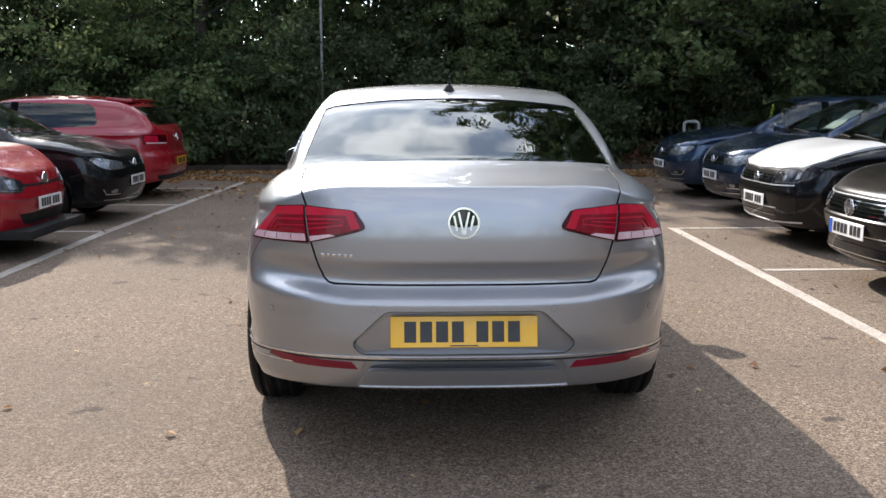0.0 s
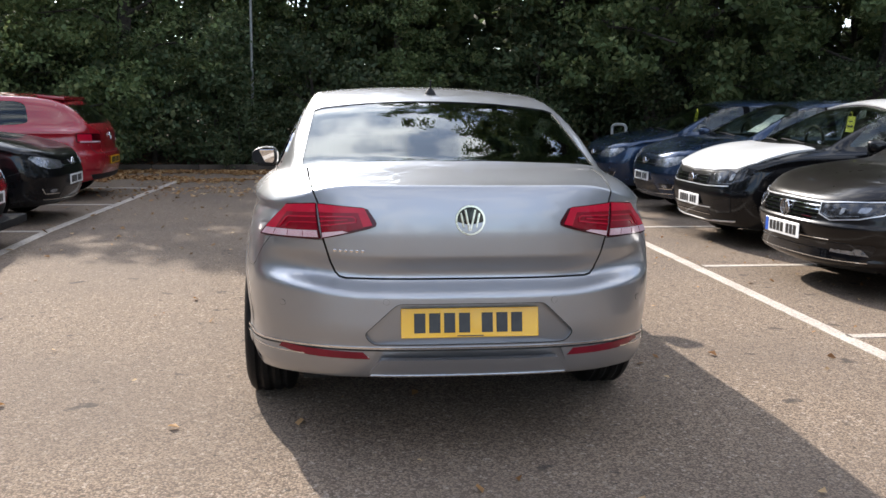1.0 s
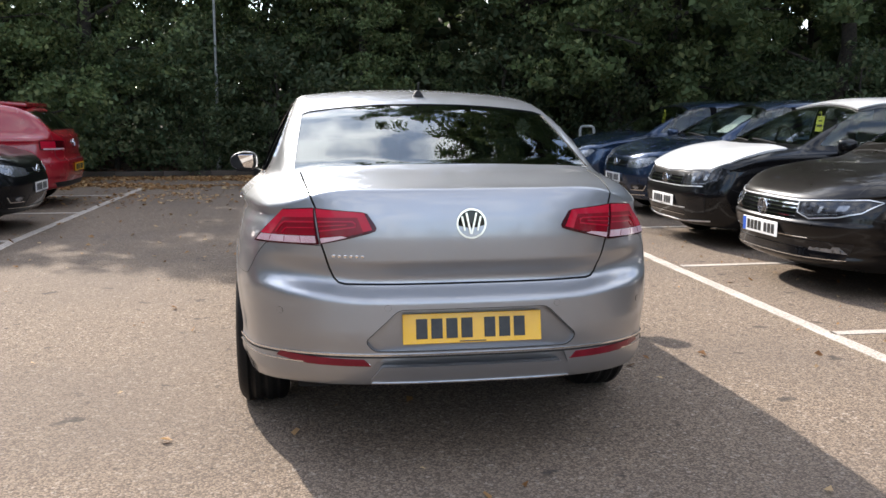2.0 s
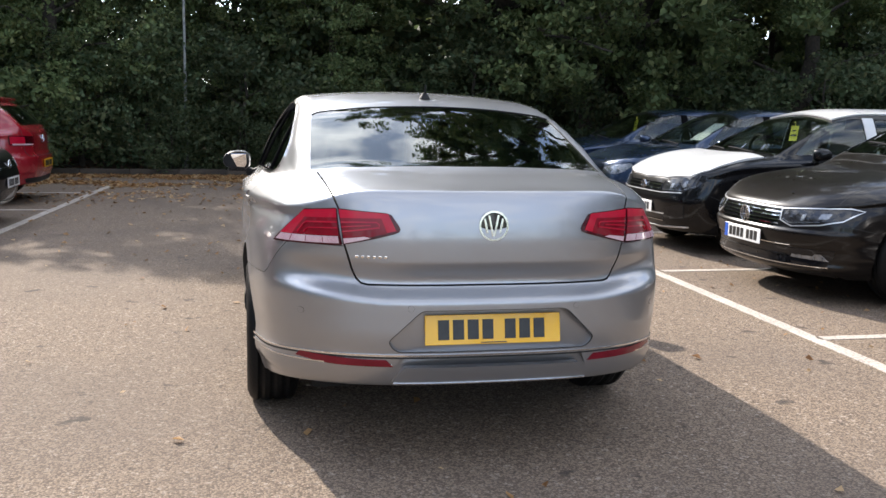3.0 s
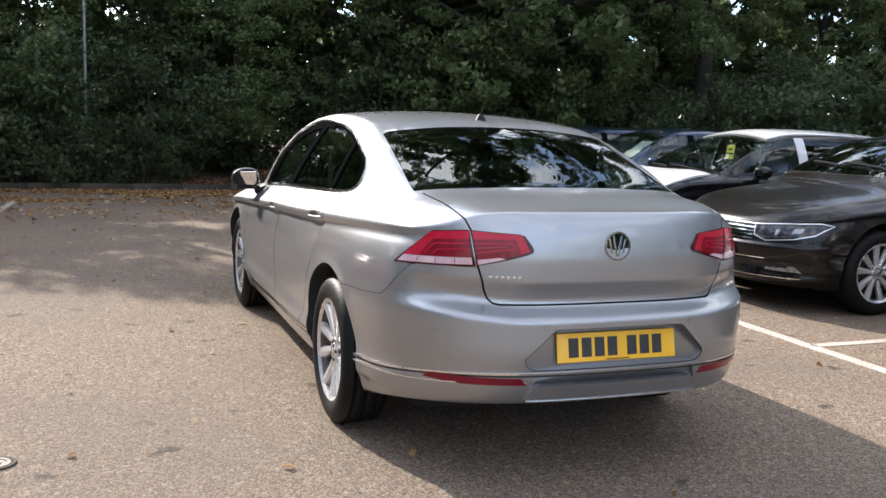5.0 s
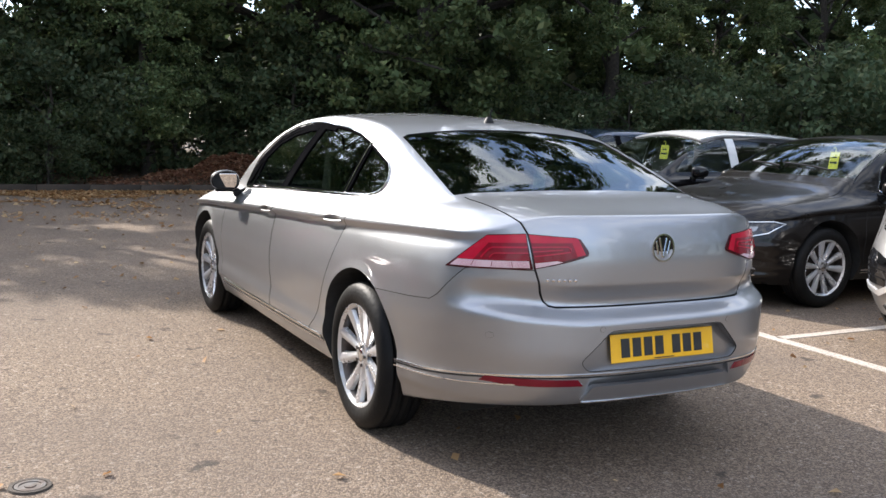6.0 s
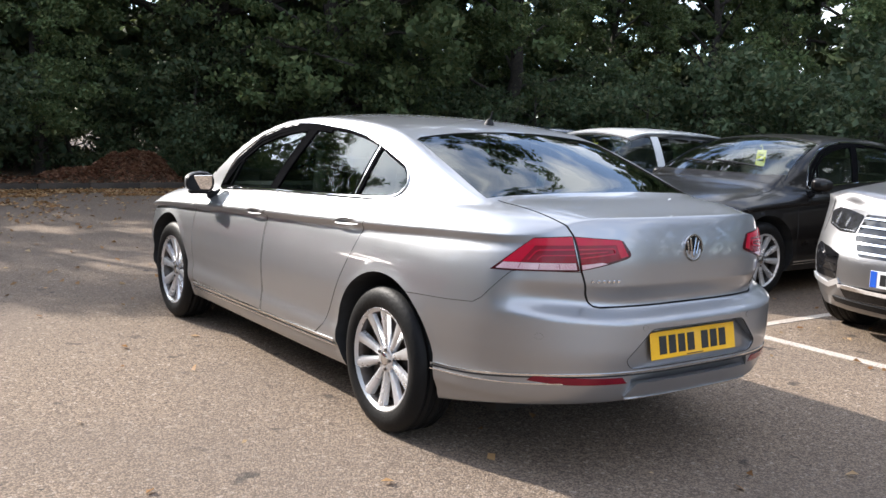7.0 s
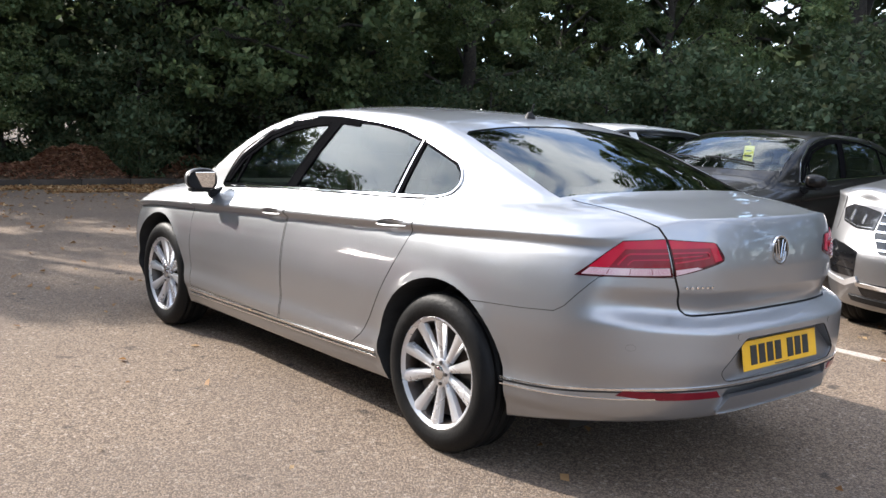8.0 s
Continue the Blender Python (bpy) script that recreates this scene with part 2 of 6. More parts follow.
def boolean(me, cutters, op="DIFFERENCE"):
    """The mesh cut by others, as a new mesh; cut faces keep the cutter's material."""
    ob = new("cut_body", me)
    tools = []
    for c in cutters:
        tool = new("cut_tool", c)
        tools.append(tool)
        mod = ob.modifiers.new("cut", "BOOLEAN")
        mod.operation, mod.object, mod.solver = op, tool, "EXACT"
        mod.material_mode = "TRANSFER"
    dg = bpy.context.evaluated_depsgraph_get()
    dg.update()
    res = bpy.data.meshes.new_from_object(ob.evaluated_get(dg))
    for o in (ob, *tools):
        bpy.data.objects.remove(o)
    return res


def prism(poly, axis, lo, hi, mat=None):
    """A prism over a polygon. axis x: (y, z) points; y: (x, z); z: (x, y)."""
    area = sum(a[0] * b[1] - b[0] * a[1] for a, b in zip(poly, poly[1:] + poly[:1]))
    poly = poly if area > 0 else poly[::-1]
    put = {"x": lambda u, v, w: (w, u, v), "y": lambda u, v, w: (u, w, v), "z": lambda u, v, w: (u, v, w)}[axis]
    n = len(poly)
    verts = [put(u, v, w) for w in (lo, hi) for u, v in poly]
    faces = [tuple(range(n))[::-1], tuple(range(n, 2 * n))] + [(i, (i + 1) % n, n + (i + 1) % n, n + i) for i in range(n)]
    if axis == "y":
        faces = [f[::-1] for f in faces]
    me = bpy.data.meshes.new("prism")
    me.from_pydata(verts, [], faces)
    if mat:
        me.materials.append(mat)
    return me


def merged(meshes, mat=None):
    bm = bmesh.new()
    for me in meshes:
        bm.from_mesh(me)
        bpy.data.meshes.remove(me)
    me = bpy.data.meshes.new("tools")
    bm.to_mesh(me)
    bm.free()
    if mat:
        me.materials.append(mat)
    return me


def rounded(poly, r=0.03, n=4):
    """A polygon with rounded corners."""
    out = []
    for a, b, c in zip(poly[-1:] + poly[:-1], poly, poly[1:] + poly[:1]):
        a, b, c = Vector(a), Vector(b), Vector(c)
        q = min(r, (a - b).length * 0.45, (c - b).length * 0.45)
        p0, p1 = b + (a - b).normalized() * q, b + (c - b).normalized() * q
        for k in range(n + 1):
            t = k / n
            p = p0 * (1 - t) ** 2 + b * 2 * t * (1 - t) + p1 * t * t
            out.append((p.x, p.y))
    return out


# ---- car bodies ----
from mathutils.bvhtree import BVHTree
from mathutils.geometry import delaunay_2d_cdt
from mathutils.kdtree import KDTree

FACES = {
    "rear": (Vector((0, -2, 0)), Vector((1, 0, 0)), Vector((0, 0, 1)), Vector((0, 1, 0))),
    "front": (Vector((0, 8, 0)), Vector((1, 0, 0)), Vector((0, 0, 1)), Vector((0, -1, 0))),
    "left": (Vector((-3, 0, 0)), Vector((0, 1, 0)), Vector((0, 0, 1)), Vector((1, 0, 0))),
    "right": (Vector((3, 0, 0)), Vector((0, 1, 0)), Vector((0, 0, 1)), Vector((-1, 0, 0))),
    "top": (Vector((0, 0, 4)), Vector((1, 0, 0)), Vector((0, 1, 0)), Vector((0, 0, -1))),
}


class Shell:
    """The outer surface of a car: y from the rear (0) to the nose (length), z up, x across."""

    def __init__(self, s, fine=1.0):
        self.s = s
        self.ni, self.nj, self.nv = int(44 * fine) // 2 * 2, int(116 * fine), int(34 * fine * s.get("rows", 1.0))
        self.c = {k: curve(v, s.get("soft", 0.03)) for k, v in s.items() if k in ("taper", "edge", "edge_rear", "edge_front", "low", "deck", "roof", "cabin")}
        self.c |= {k: curve(s[k], s.get("crisp", 0.007)) for k in ("rear", "front", "side")}
        self.build()

    def outline(self):
        s = self.s
        a = np.linspace(0, math.pi / 2, 300)

        def corner(n, d):
            return s["width"] * np.sin(a) ** (2 / n), d * (1 - np.cos(a) ** (2 / n))

        xr, yr = corner(s["rear_n"], s["rear_d"])
        xf, yf = corner(s["front_n"], s["front_d"])
        mid = np.linspace(yr[-1], s["length"] - yf[-1], 200)[1:-1]
        x = np.r_[xr, np.full(len(mid), s["width"]), xf[::-1]]
        y = np.r_[yr, mid, s["length"] - yf[::-1]]
        x = x * self.c["taper"](y)
        arc = np.r_[0, np.cumsum(np.hypot(np.diff(x), np.diff(y)))]
        s0, s1 = arc[200], arc[-201]
        h = self.ni // 2
        q = np.r_[np.linspace(0, s0, h + 1), np.linspace(s0, s1, self.nj + 1)[1:], np.linspace(s1, arc[-1], h + 1)[1:]]
        px, py = np.interp(q, arc, x), np.interp(q, arc, y)
        ta = np.gradient(np.interp(np.linspace(0, arc[-1], 4000), arc, x)), np.gradient(np.interp(np.linspace(0, arc[-1], 4000), arc, y))
        box = np.ones(60) / 60
        tx = np.convolve(np.pad(ta[0], 30, "edge"), box, "same")[30:-30]
        ty = np.convolve(np.pad(ta[1], 30, "edge"), box, "same")[30:-30]
        grid = np.linspace(0, arc[-1], 4000)
        nx, ny = np.interp(q, grid, ty), -np.interp(q, grid, tx)
        ln = np.hypot(nx, ny)
        nx, ny = nx / ln, ny / ln
        nx[0] = nx[-1] = 0
        return px, py, nx, ny

    def build(self):
        s, ni, nj, nv = self.s, self.ni, self.nj, self.nv
        px, py, nx, ny = self.outline()
        # right half from the rear centre to the front centre, then the left half back
        x = np.r_[px, -px[-2:0:-1]]
        y = np.r_[py, py[-2:0:-1]]
        nx, ny = np.r_[nx, -nx[-2:0:-1]], np.r_[ny, ny[-2:0:-1]]
        n = len(x)
        edge = self.c["edge"](y)
        mid_y = s["length"] / 2
        end = np.where(y < mid_y, self.c["edge_rear"](np.abs(x)), self.c["edge_front"](np.abs(x)))
        w_end = np.clip(np.where(y < mid_y, 1 - y / s.get("end_run", s["rear_d"]), 1 - (s["length"] - y) / s["front_d"]), 0, 1)
        w_end = w_end * w_end * (3 - 2 * w_end)
        edge = edge * (1 - w_end) + end * w_end
        low = self.c["low"](y)
        w = np.clip(np.abs(ny) * 1.25 - 0.12, 0, 1)
        w = w * w * (3 - 2 * w)
        plain = curve(s["corner"], 0.02) if "corner" in s else None
        tail_side = curve(s["side_tail"], 0.004) if "side_tail" in s else None
        verts = []
        for r in range(nv + 1):
            v = r / nv
            z = low + (edge - low) * v
            rise = s.get("ledge_rise", 0.0) * np.clip((np.abs(x) - 0.42) / 0.4, 0, 1) * np.clip(1.4 - np.abs(z - 0.70) / 0.14, 0, 1)
            tail = self.c["rear"](z - rise)
            if "corner" in s:
                fade = np.clip((np.abs(x) - 0.745) / 0.075, 0, 1)
                fade = fade * fade * (3 - 2 * fade)
                tail = tail * (1 - fade) + plain(z) * fade
            off_end = np.where(ny < 0, tail, self.c["front"](z))
            level = z - (edge - s["line"]) * np.clip((z - 0.45) / (edge - 0.45), 0, 1)
            off_side = self.c["side"](level)
            if tail_side:
                keep = np.clip((y - 0.70) / 1.0, 0, 1)
                off_side = off_side * keep + tail_side(level) * (1 - keep)
            off = off_end * w + off_side * (1 - w)
            for hub in s["hubs"]:
                far = np.hypot(y - hub, z - s["wheel_z"])
                ring = np.clip((s["arch"] + 0.055 - far) / s.get("flare_run", 0.022), 0, 1)
                off = off - s.get("flare", 0.009) * ring * ring * (3 - 2 * ring) * (1 - w)
            verts += list(zip(x - nx * off, y - ny * off, z))
        rim = np.array(verts[-n:])
        faces = []
        for r in range(nv):
            for k in range(n):
                q = (k + 1) % n
                faces.append((r * n + k, r * n + q, (r + 1) * n + q, (r + 1) * n + k))
        # the lid over the rim, a patch between four border curves
        h = ni // 2
        rear = [rim[-k] if k else rim[0] for k in range(h, 0, -1)] + [rim[k] for k in range(h + 1)]
        right = [rim[h + j] for j in range(nj + 1)]
        m = h + nj + h
        front = [rim[m + k] for k in range(h, 0, -1)] + [rim[m - k] for k in range(h + 1)]
        left = [rim[(n - h - j) % n] for j in range(nj + 1)]
        R, F, L, G = map(np.array, (rear, front, left, right))
        u = np.linspace(0, 1, ni + 1)[:, None, None]
        t = np.linspace(0, 1, nj + 1)[None, :, None]
        P = ((1 - t) * R[:, None] + t * F[:, None] + (1 - u) * L[None] + u * G[None]
             - (1 - u) * (1 - t) * R[0] - u * (1 - t) * R[-1] - (1 - u) * t * F[0] - u * t * F[-1])
        side = 1 - np.abs(2 * u[..., 0] - 1)
        X, Y, Z = P[..., 0], P[..., 1], P[..., 2]
        away = np.minimum((Y - R[:, None, 1]), (F[:, None, 1] - Y))
        grow = np.clip(away / s.get("lip_run", 0.30), 0, 1)
        grow = 1 - (1 - grow) ** 3
        lift = 1 - (1 - np.clip(side, 0, 1)) ** s.get("shoulder", 5)
        Z = Z + (self.c["deck"](Y) - Z) * lift * grow
        for _ in range(int(s.get("soften", 14) * (self.ni / 44) ** 2)):
            Z[1:-1, 1:-1] += 0.5 * (0.25 * (Z[:-2, 1:-1] + Z[2:, 1:-1] + Z[1:-1, :-2] + Z[1:-1, 2:]) - Z[1:-1, 1:-1])
        Z = self.add_cabin(X, Y, Z, np.clip(np.minimum(away, side * 0.9) / 0.05, 0, 1))
        index = -np.ones((ni + 1, nj + 1), int)
        base = nv * n
        for i in range(ni + 1):
            index[i, 0] = base + ((i - h) % n)
            index[i, nj] = base + (m + h - i)
        for j in range(nj + 1):
            index[ni, j] = base + h + j
            index[0, j] = base + (n - h - j) % n
        for i in range(1, ni):
            for j in range(1, nj):
                index[i, j] = len(verts)
                verts.append((X[i, j], Y[i, j], Z[i, j]))
        for i in range(ni):
            for j in range(nj):
                faces.append((index[i, j], index[i + 1, j], index[i + 1, j + 1], index[i, j + 1]))
        faces.append(tuple(range(n))[::-1])
        self.verts, self.faces = verts, faces
        self.ring = list(zip(x, y))
        self.bvh = BVHTree.FromPolygons(verts, faces[:-1])
        me = bpy.data.meshes.new("shell")
        me.from_pydata(verts, [], faces)
        finish(me, 0)
        self.mesh = me
        self.kd = KDTree(len(verts))
        for i, v in enumerate(verts):
            self.kd.insert(v, i)
        self.kd.balance()
        nrm = np.zeros(len(me.vertices) * 3)
        me.vertices.foreach_get("normal", nrm)
        self.normals = nrm.reshape(-1, 3)

    def add_cabin(self, X, Y, Z, room):
        s = self.s
        ax = np.abs(X)
        roof = self.c["roof"](Y) - s["crown"] * (ax / 0.6) ** 2.2
        into = self.c["cabin"](Y) - ax
        a, b = s["lean"]
        flank = s["belt"] + np.where(into > 0, (np.sqrt(a * a + 4 * b * np.maximum(into, 0)) - a) / (2 * b), into / a)
        cabin = smin(roof, flank, s.get("rail", 0.09))
        return Z + (smax(Z, cabin, 0.035) - Z) * room

    def cavity(self):
        """The room inside, a little below the roof."""
        s = self.s
        y0, y1 = s["room"]
        nx, ny = 24, 44
        xs, ys = np.linspace(-1, 1, nx), np.linspace(y0, y1, ny)
        X, Y = np.meshgrid(xs * s["width"] * 0.86, ys, indexing="ij")
        deck = np.minimum(self.c["deck"](Y), self.c["edge"](Y) + 0.02) - 0.01
        Z = self.add_cabin(X, Y, deck, np.ones_like(X)) - 0.04
        floor = s.get("floor", 0.42)
        Z = np.maximum(Z, floor + 0.05)
        verts = list(zip(X.ravel(), Y.ravel(), Z.ravel())) + list(zip(X.ravel(), Y.ravel(), np.full(X.size, floor)))
        o, faces = nx * ny, []
        for i in range(nx - 1):
            for j in range(ny - 1):
                a = i * ny + j
                faces.append((a, a + ny, a + ny + 1, a + 1))
                faces.append((o + a, o + a + 1, o + a + ny + 1, o + a + ny))
        for i in range(nx - 1):
            for j, flip in ((0, False), (ny - 1, True)):
                a = i * ny + j
                f = (a, o + a, o + a + ny, a + ny)
                faces.append(f[::-1] if flip else f)
        for j in range(ny - 1):
            for i, flip in ((0, True), (nx - 1, False)):
                a = i * ny + j
                f = (a, o + a, o + a + 1, a + 1)
                faces.append(f[::-1] if flip else f)
        me = bpy.data.meshes.new("room")
        me.from_pydata(verts, [], faces)
        bm = bmesh.new()
        bm.from_mesh(me)
        bmesh.ops.recalc_face_normals(bm, faces=bm.faces)
        bm.to_mesh(me)
        bm.free()
        me.materials.append(SEAT)
        return me

    def smooth_like(self, me):
        """Shading normals of the uncut shell on a mesh cut out of it."""
        me.polygons.foreach_set("use_smooth", [True] * len(me.polygons))
        near = []
        for v in me.vertices:
            got = self.kd.find_n(v.co, 3)
            if got[0][2] < 1e-5:
                near.append(self.normals[got[0][1]])
            else:
                wt = [1 / (d + 1e-6) for _, _, d in got]
                near.append(sum(self.normals[i] * k for (_, i, _), k in zip(got, wt)) / sum(wt))
        out = []
        loops = me.loops
        for p in me.polygons:
            f = np.array(p.normal)
            skin = p.material_index == 0
            for li in p.loop_indices:
                r = near[loops[li].vertex_index]
                if skin and r @ f > 0.6 * np.linalg.norm(r):
                    out.append(tuple(r / np.linalg.norm(r)))
                else:
                    out.append(tuple(f))
        me.normals_split_custom_set(out)
        me.update()
        return me

    def hit(self, face, u, v):
        o, U, V, D = face if isinstance(face, tuple) else FACES[face]
        p, nrm, _, _ = self.bvh.ray_cast(o + U * u + V * v, D)
        if p is None:
            p, nrm, _, _ = self.bvh.find_nearest(o + U * u + V * v + D * 2.2)
        if nrm.dot(D) > 0:
            nrm = -nrm
        return p, nrm

    def at_depth(self, sgn, y, z):
        """The place on the rear corner that lies y from the tail at height z."""
        return min((self.hit("rear", sgn * x, z)[0] for x in np.arange(0.60, 0.90, 0.002)), key=lambda p: abs(p.y - y))

    def patch(self, poly, face, lift=0.003, thick=0.008, step=0.035):
        """A sheet with thickness that lies on the shell inside a polygon of one view."""
        pts = []
        for a, b in zip(poly, poly[1:] + poly[:1]):
            k = max(1, int(math.dist(a, b) / step))
            pts += [(a[0] + (b[0] - a[0]) * q / k, a[1] + (b[1] - a[1]) * q / k) for q in range(k)]
        nb = len(pts)
        us, vs = [p[0] for p in pts], [p[1] for p in pts]

        def inside(u, v):
            c = False
            for (a0, a1), (b0, b1) in zip(pts, pts[1:] + pts[:1]):
                if (a1 > v) != (b1 > v) and u < (b0 - a0) * (v - a1) / (b1 - a1) + a0:
                    c = not c
            return c

        grid = [(u, v) for u in np.arange(min(us) + step / 2, max(us), step) for v in np.arange(min(vs) + step / 2, max(vs), step)]
        grid = [g for g in grid if inside(*g) and min(math.dist(g, p) for p in pts) > step * 0.4]
        co, _, tris, _, _, _ = delaunay_2d_cdt([Vector(p) for p in pts + grid], [(i, (i + 1) % nb) for i in range(nb)], [], 1, 1e-6)
        top, under = [], []
        for q in co:
            p, nrm = self.hit(face, q.x, q.y)
            top.append(p + nrm * lift)
            under.append(p + nrm * (lift - thick))
        n = len(co)
        count = {}
        D = (face if isinstance(face, tuple) else FACES[face])[3]
        faces = []
        for tri in tris:
            a, b, c = (top[i] for i in tri)
            f = tuple(tri) if (b - a).cross(c - a).dot(D) < 0 else tuple(tri)[::-1]
            faces += [f, tuple(i + n for i in f[::-1])]
            for e in ((f[0], f[1]), (f[1], f[2]), (f[2], f[0])):
                count[e] = 1
        faces += [(b, a, a + n, b + n) for a, b in count if (b, a) not in count]
        return mesh_from("patch", top + under, faces, 40)

    def smooth_panel(self, poly, lift=0.012, thick=0.03, step=0.04):
        """A panel over the top of the shell, faired to a low-order surface."""
        me = self.patch(poly, "top", 0.0, thick, step)
        co = np.array([v.co[:] for v in me.vertices])
        n = len(co) // 2
        x, y = co[:n, 0] ** 2, co[:n, 1] - co[:n, 1].mean()
        terms = np.stack([x ** 0, x, x * x, y, y * y, y ** 3, x * y, x * y * y], 1)
        fit = terms @ np.linalg.lstsq(terms, co[:n, 2], rcond=None)[0]
        fit += np.percentile(co[:n, 2] - fit, 90) * 0.8 + lift
        for k in range(n):
            me.vertices[k].co.z = fit[k]
            me.vertices[k + n].co.z = min(fit[k], co[k, 2]) - thick
        finish(me, 40)
        return me

    def strip(self, line, face, width=0.006, lift=0.001, thick=0.006, closed=False, step=0.04):
        """A flat band along a line of one view."""
        pts = list(line) + ([line[0]] if closed else [])
        path = []
        for a, b in zip(pts, pts[1:]):
            k = max(1, int(math.dist(a, b) / step))
            path += [self.hit(face, a[0] + (b[0] - a[0]) * q / k, a[1] + (b[1] - a[1]) * q / k) for q in range(k)]
        path.append(self.hit(face, *pts[-1]))
        return self.band(path, width, lift, thick)

    def band(self, path, width, lift, thick):
        verts, faces = [], []
        for i, (p, nrm) in enumerate(path):
            d = (path[min(i + 1, len(path) - 1)][0] - path[max(i - 1, 0)][0]).normalized()
            w = d.cross(nrm).normalized() * width / 2
            verts += [p + nrm * lift - w, p + nrm * lift + w,
                      p + nrm * (lift - thick) + w, p + nrm * (lift - thick) - w]
        for i in range(len(path) - 1):
            a, b = 4 * i, 4 * i + 4
            faces += [(a + k, a + (k + 1) % 4, b + (k + 1) % 4, b + k) for k in range(4)]
        faces += [(3, 2, 1, 0), tuple(4 * (len(path) - 1) + k for k in range(4))]
        return mesh_from("band", verts, faces, 40)

    def round_band(self, points, width, lift=0.002, thick=0.01):
        """A band through points in space, laid on the nearest skin."""
        path = []
        for p in points:
            q, nrm, _, _ = self.bvh.find_nearest(Vector(p))
            path.append((q, nrm if nrm.dot(Vector(p) - q) >= -1e-6 or (Vector(p) - q).length < 0.002 else nrm))
        return self.band(path, width, lift, thick)


# ---- car parts ----
def wheel_meshes(style):
    r_tyre, r_rim, half = style["tyre"], style["rim"], style["half"]
    wall = r_tyre - r_rim
    profile = [(r_rim - 0.012, -half + 0.012), (r_rim + 0.004, -half), (r_rim + wall * 0.45, -half - 0.008), (r_tyre - 0.022, -half + 0.004), (r_tyre - 0.006, -half + 0.02)]
    for g in (-0.5, 0.0, 0.5):
        c = g * half
        profile += [(r_tyre, c - 0.012 - 0.004), (r_tyre - 0.008, c - 0.004), (r_tyre - 0.008, c + 0.004), (r_tyre, c + 0.016)]
    profile += [(r_tyre - 0.006, half - 0.02), (r_tyre - 0.022, half - 0.004), (r_rim + wall * 0.45, half + 0.008), (r_rim + wall * 0.3, half + 0.007), (r_rim + 0.004, half), (r_rim - 0.012, half - 0.012)]
    v, f = lathe(profile, 64)
    tyre = mesh_from("tyre", v, f, 30)
    out = half - 0.004
    barrel_rows = 3
    v, f = lathe([(r_rim - 0.012, -half + 0.01), (r_rim - 0.03, -half + 0.03), (r_rim - 0.035, out - 0.06), (r_rim - 0.022, out - 0.012), (r_rim - 0.006, out), (r_rim + 0.003, out - 0.002), (r_rim, out - 0.012)], 64)
    verts, faces = list(v), list(f)
    barrel_faces = len(f)

    def spoke(angle, r0, r1, w0, w1, skew):
        c, s = math.cos(angle), math.sin(angle)
        rows = []
        for k in range(6):
            t = k / 5
            r = r0 + (r1 - r0) * t
            w = w0 + (w1 - w0) * t ** 1.2
            x = out - 0.030 + 0.022 * t ** 1.5
            off = skew * t
            prof = [(-w, x - 0.022), (-w * 0.8, x - 0.004), (-w * 0.25, x + 0.002), (w * 0.25, x + 0.002), (w * 0.8, x - 0.004), (w, x - 0.022)]
            rows.append([(px, r * c - (q + off) * s, r * s + (q + off) * c) for q, px in prof])
        o = len(verts)
        for row in rows:
            verts.extend(row)
        for k in range(5):
            for i in range(5):
                a = o + k * 6 + i
                faces.append((a, a + 1, a + 7, a + 6))
            faces.append((o + k * 6 + 5, o + k * 6, o + k * 6 + 6, o + k * 6 + 11))

    n = style["pairs"]
    for k in range(n):
        a = 2 * math.pi * k / n + math.pi / 2
        spread = math.pi / n * style["spread"]
        for sgn in (-1, 1):
            spoke(a + sgn * spread, 0.038, r_rim - 0.016, 0.016, style["spoke"], sgn * 0.004)
    v, f = lathe([(0.0, out - 0.035), (0.058, out - 0.035), (0.062, out - 0.028), (0.05, out - 0.022), (0.032, out - 0.022)], 32)
    o = len(verts)
    verts += v
    faces += [tuple(i + o for i in q) for q in f]
    rim = mesh_from("rim", verts, faces, 28)
    # inner barrel faces coloured dark, painting in the shade between the spokes
    for j in range(barrel_faces):
        if j % 6 < barrel_rows:
            rim.polygons[j].material_index = 1
    v, f = lathe([(0.0, out - 0.016), (0.022, out - 0.016), (0.030, out - 0.02), (0.032, out - 0.03)], 28)
    cap = mesh_from("centre_cap", v, f, 30)
    v, f = lathe([(0.05, out - 0.07), (r_rim - 0.05, out - 0.07), (r_rim - 0.05, out - 0.09), (0.05, out - 0.09)], 48, True)
    disc = mesh_from("brake_disc", v, f, 30)
    bm = bmesh.new()
    bmesh.ops.create_cone(bm, cap_ends=True, segments=6, radius1=0.009, radius2=0.008, depth=0.02,
                          matrix=Matrix.Translation((out - 0.025, 0, 0.046)) @ pose(0, 0, 0, 0, 90, 0))
    bolts = bpy.data.meshes.new("wheel_bolt")
    bm.to_mesh(bolts)
    bm.free()
    finish(bolts)
    for me, m in ((tyre, RUBBER), (rim, style.get("finish", ALLOY)), (cap, CHROME), (disc, DISC), (bolts, DISC)):
        me.materials.append(m)
    rim.materials.append(DISC)
    return dict(tyre=tyre, rim=rim, centre_cap=cap, brake_disc=disc, wheel_bolt=bolts)


def hang_wheels(root, meshes, track, hubs, radius, spin=0.0):
    for y in hubs:
        for sgn in (-1, 1):
            hub = new("wheel")
            hub.parent = root
            hub.matrix_basis = pose(sgn * track, y, radius, spin + 17 * y, 0, 180 if sgn < 0 else 0)
            for k, me in meshes.items():
                for n in range(5 if k == "wheel_bolt" else 1):
                    part(k, me, None, hub, "", pose(0, 0, 0, 36 + 72 * n if k == "wheel_bolt" else 0))


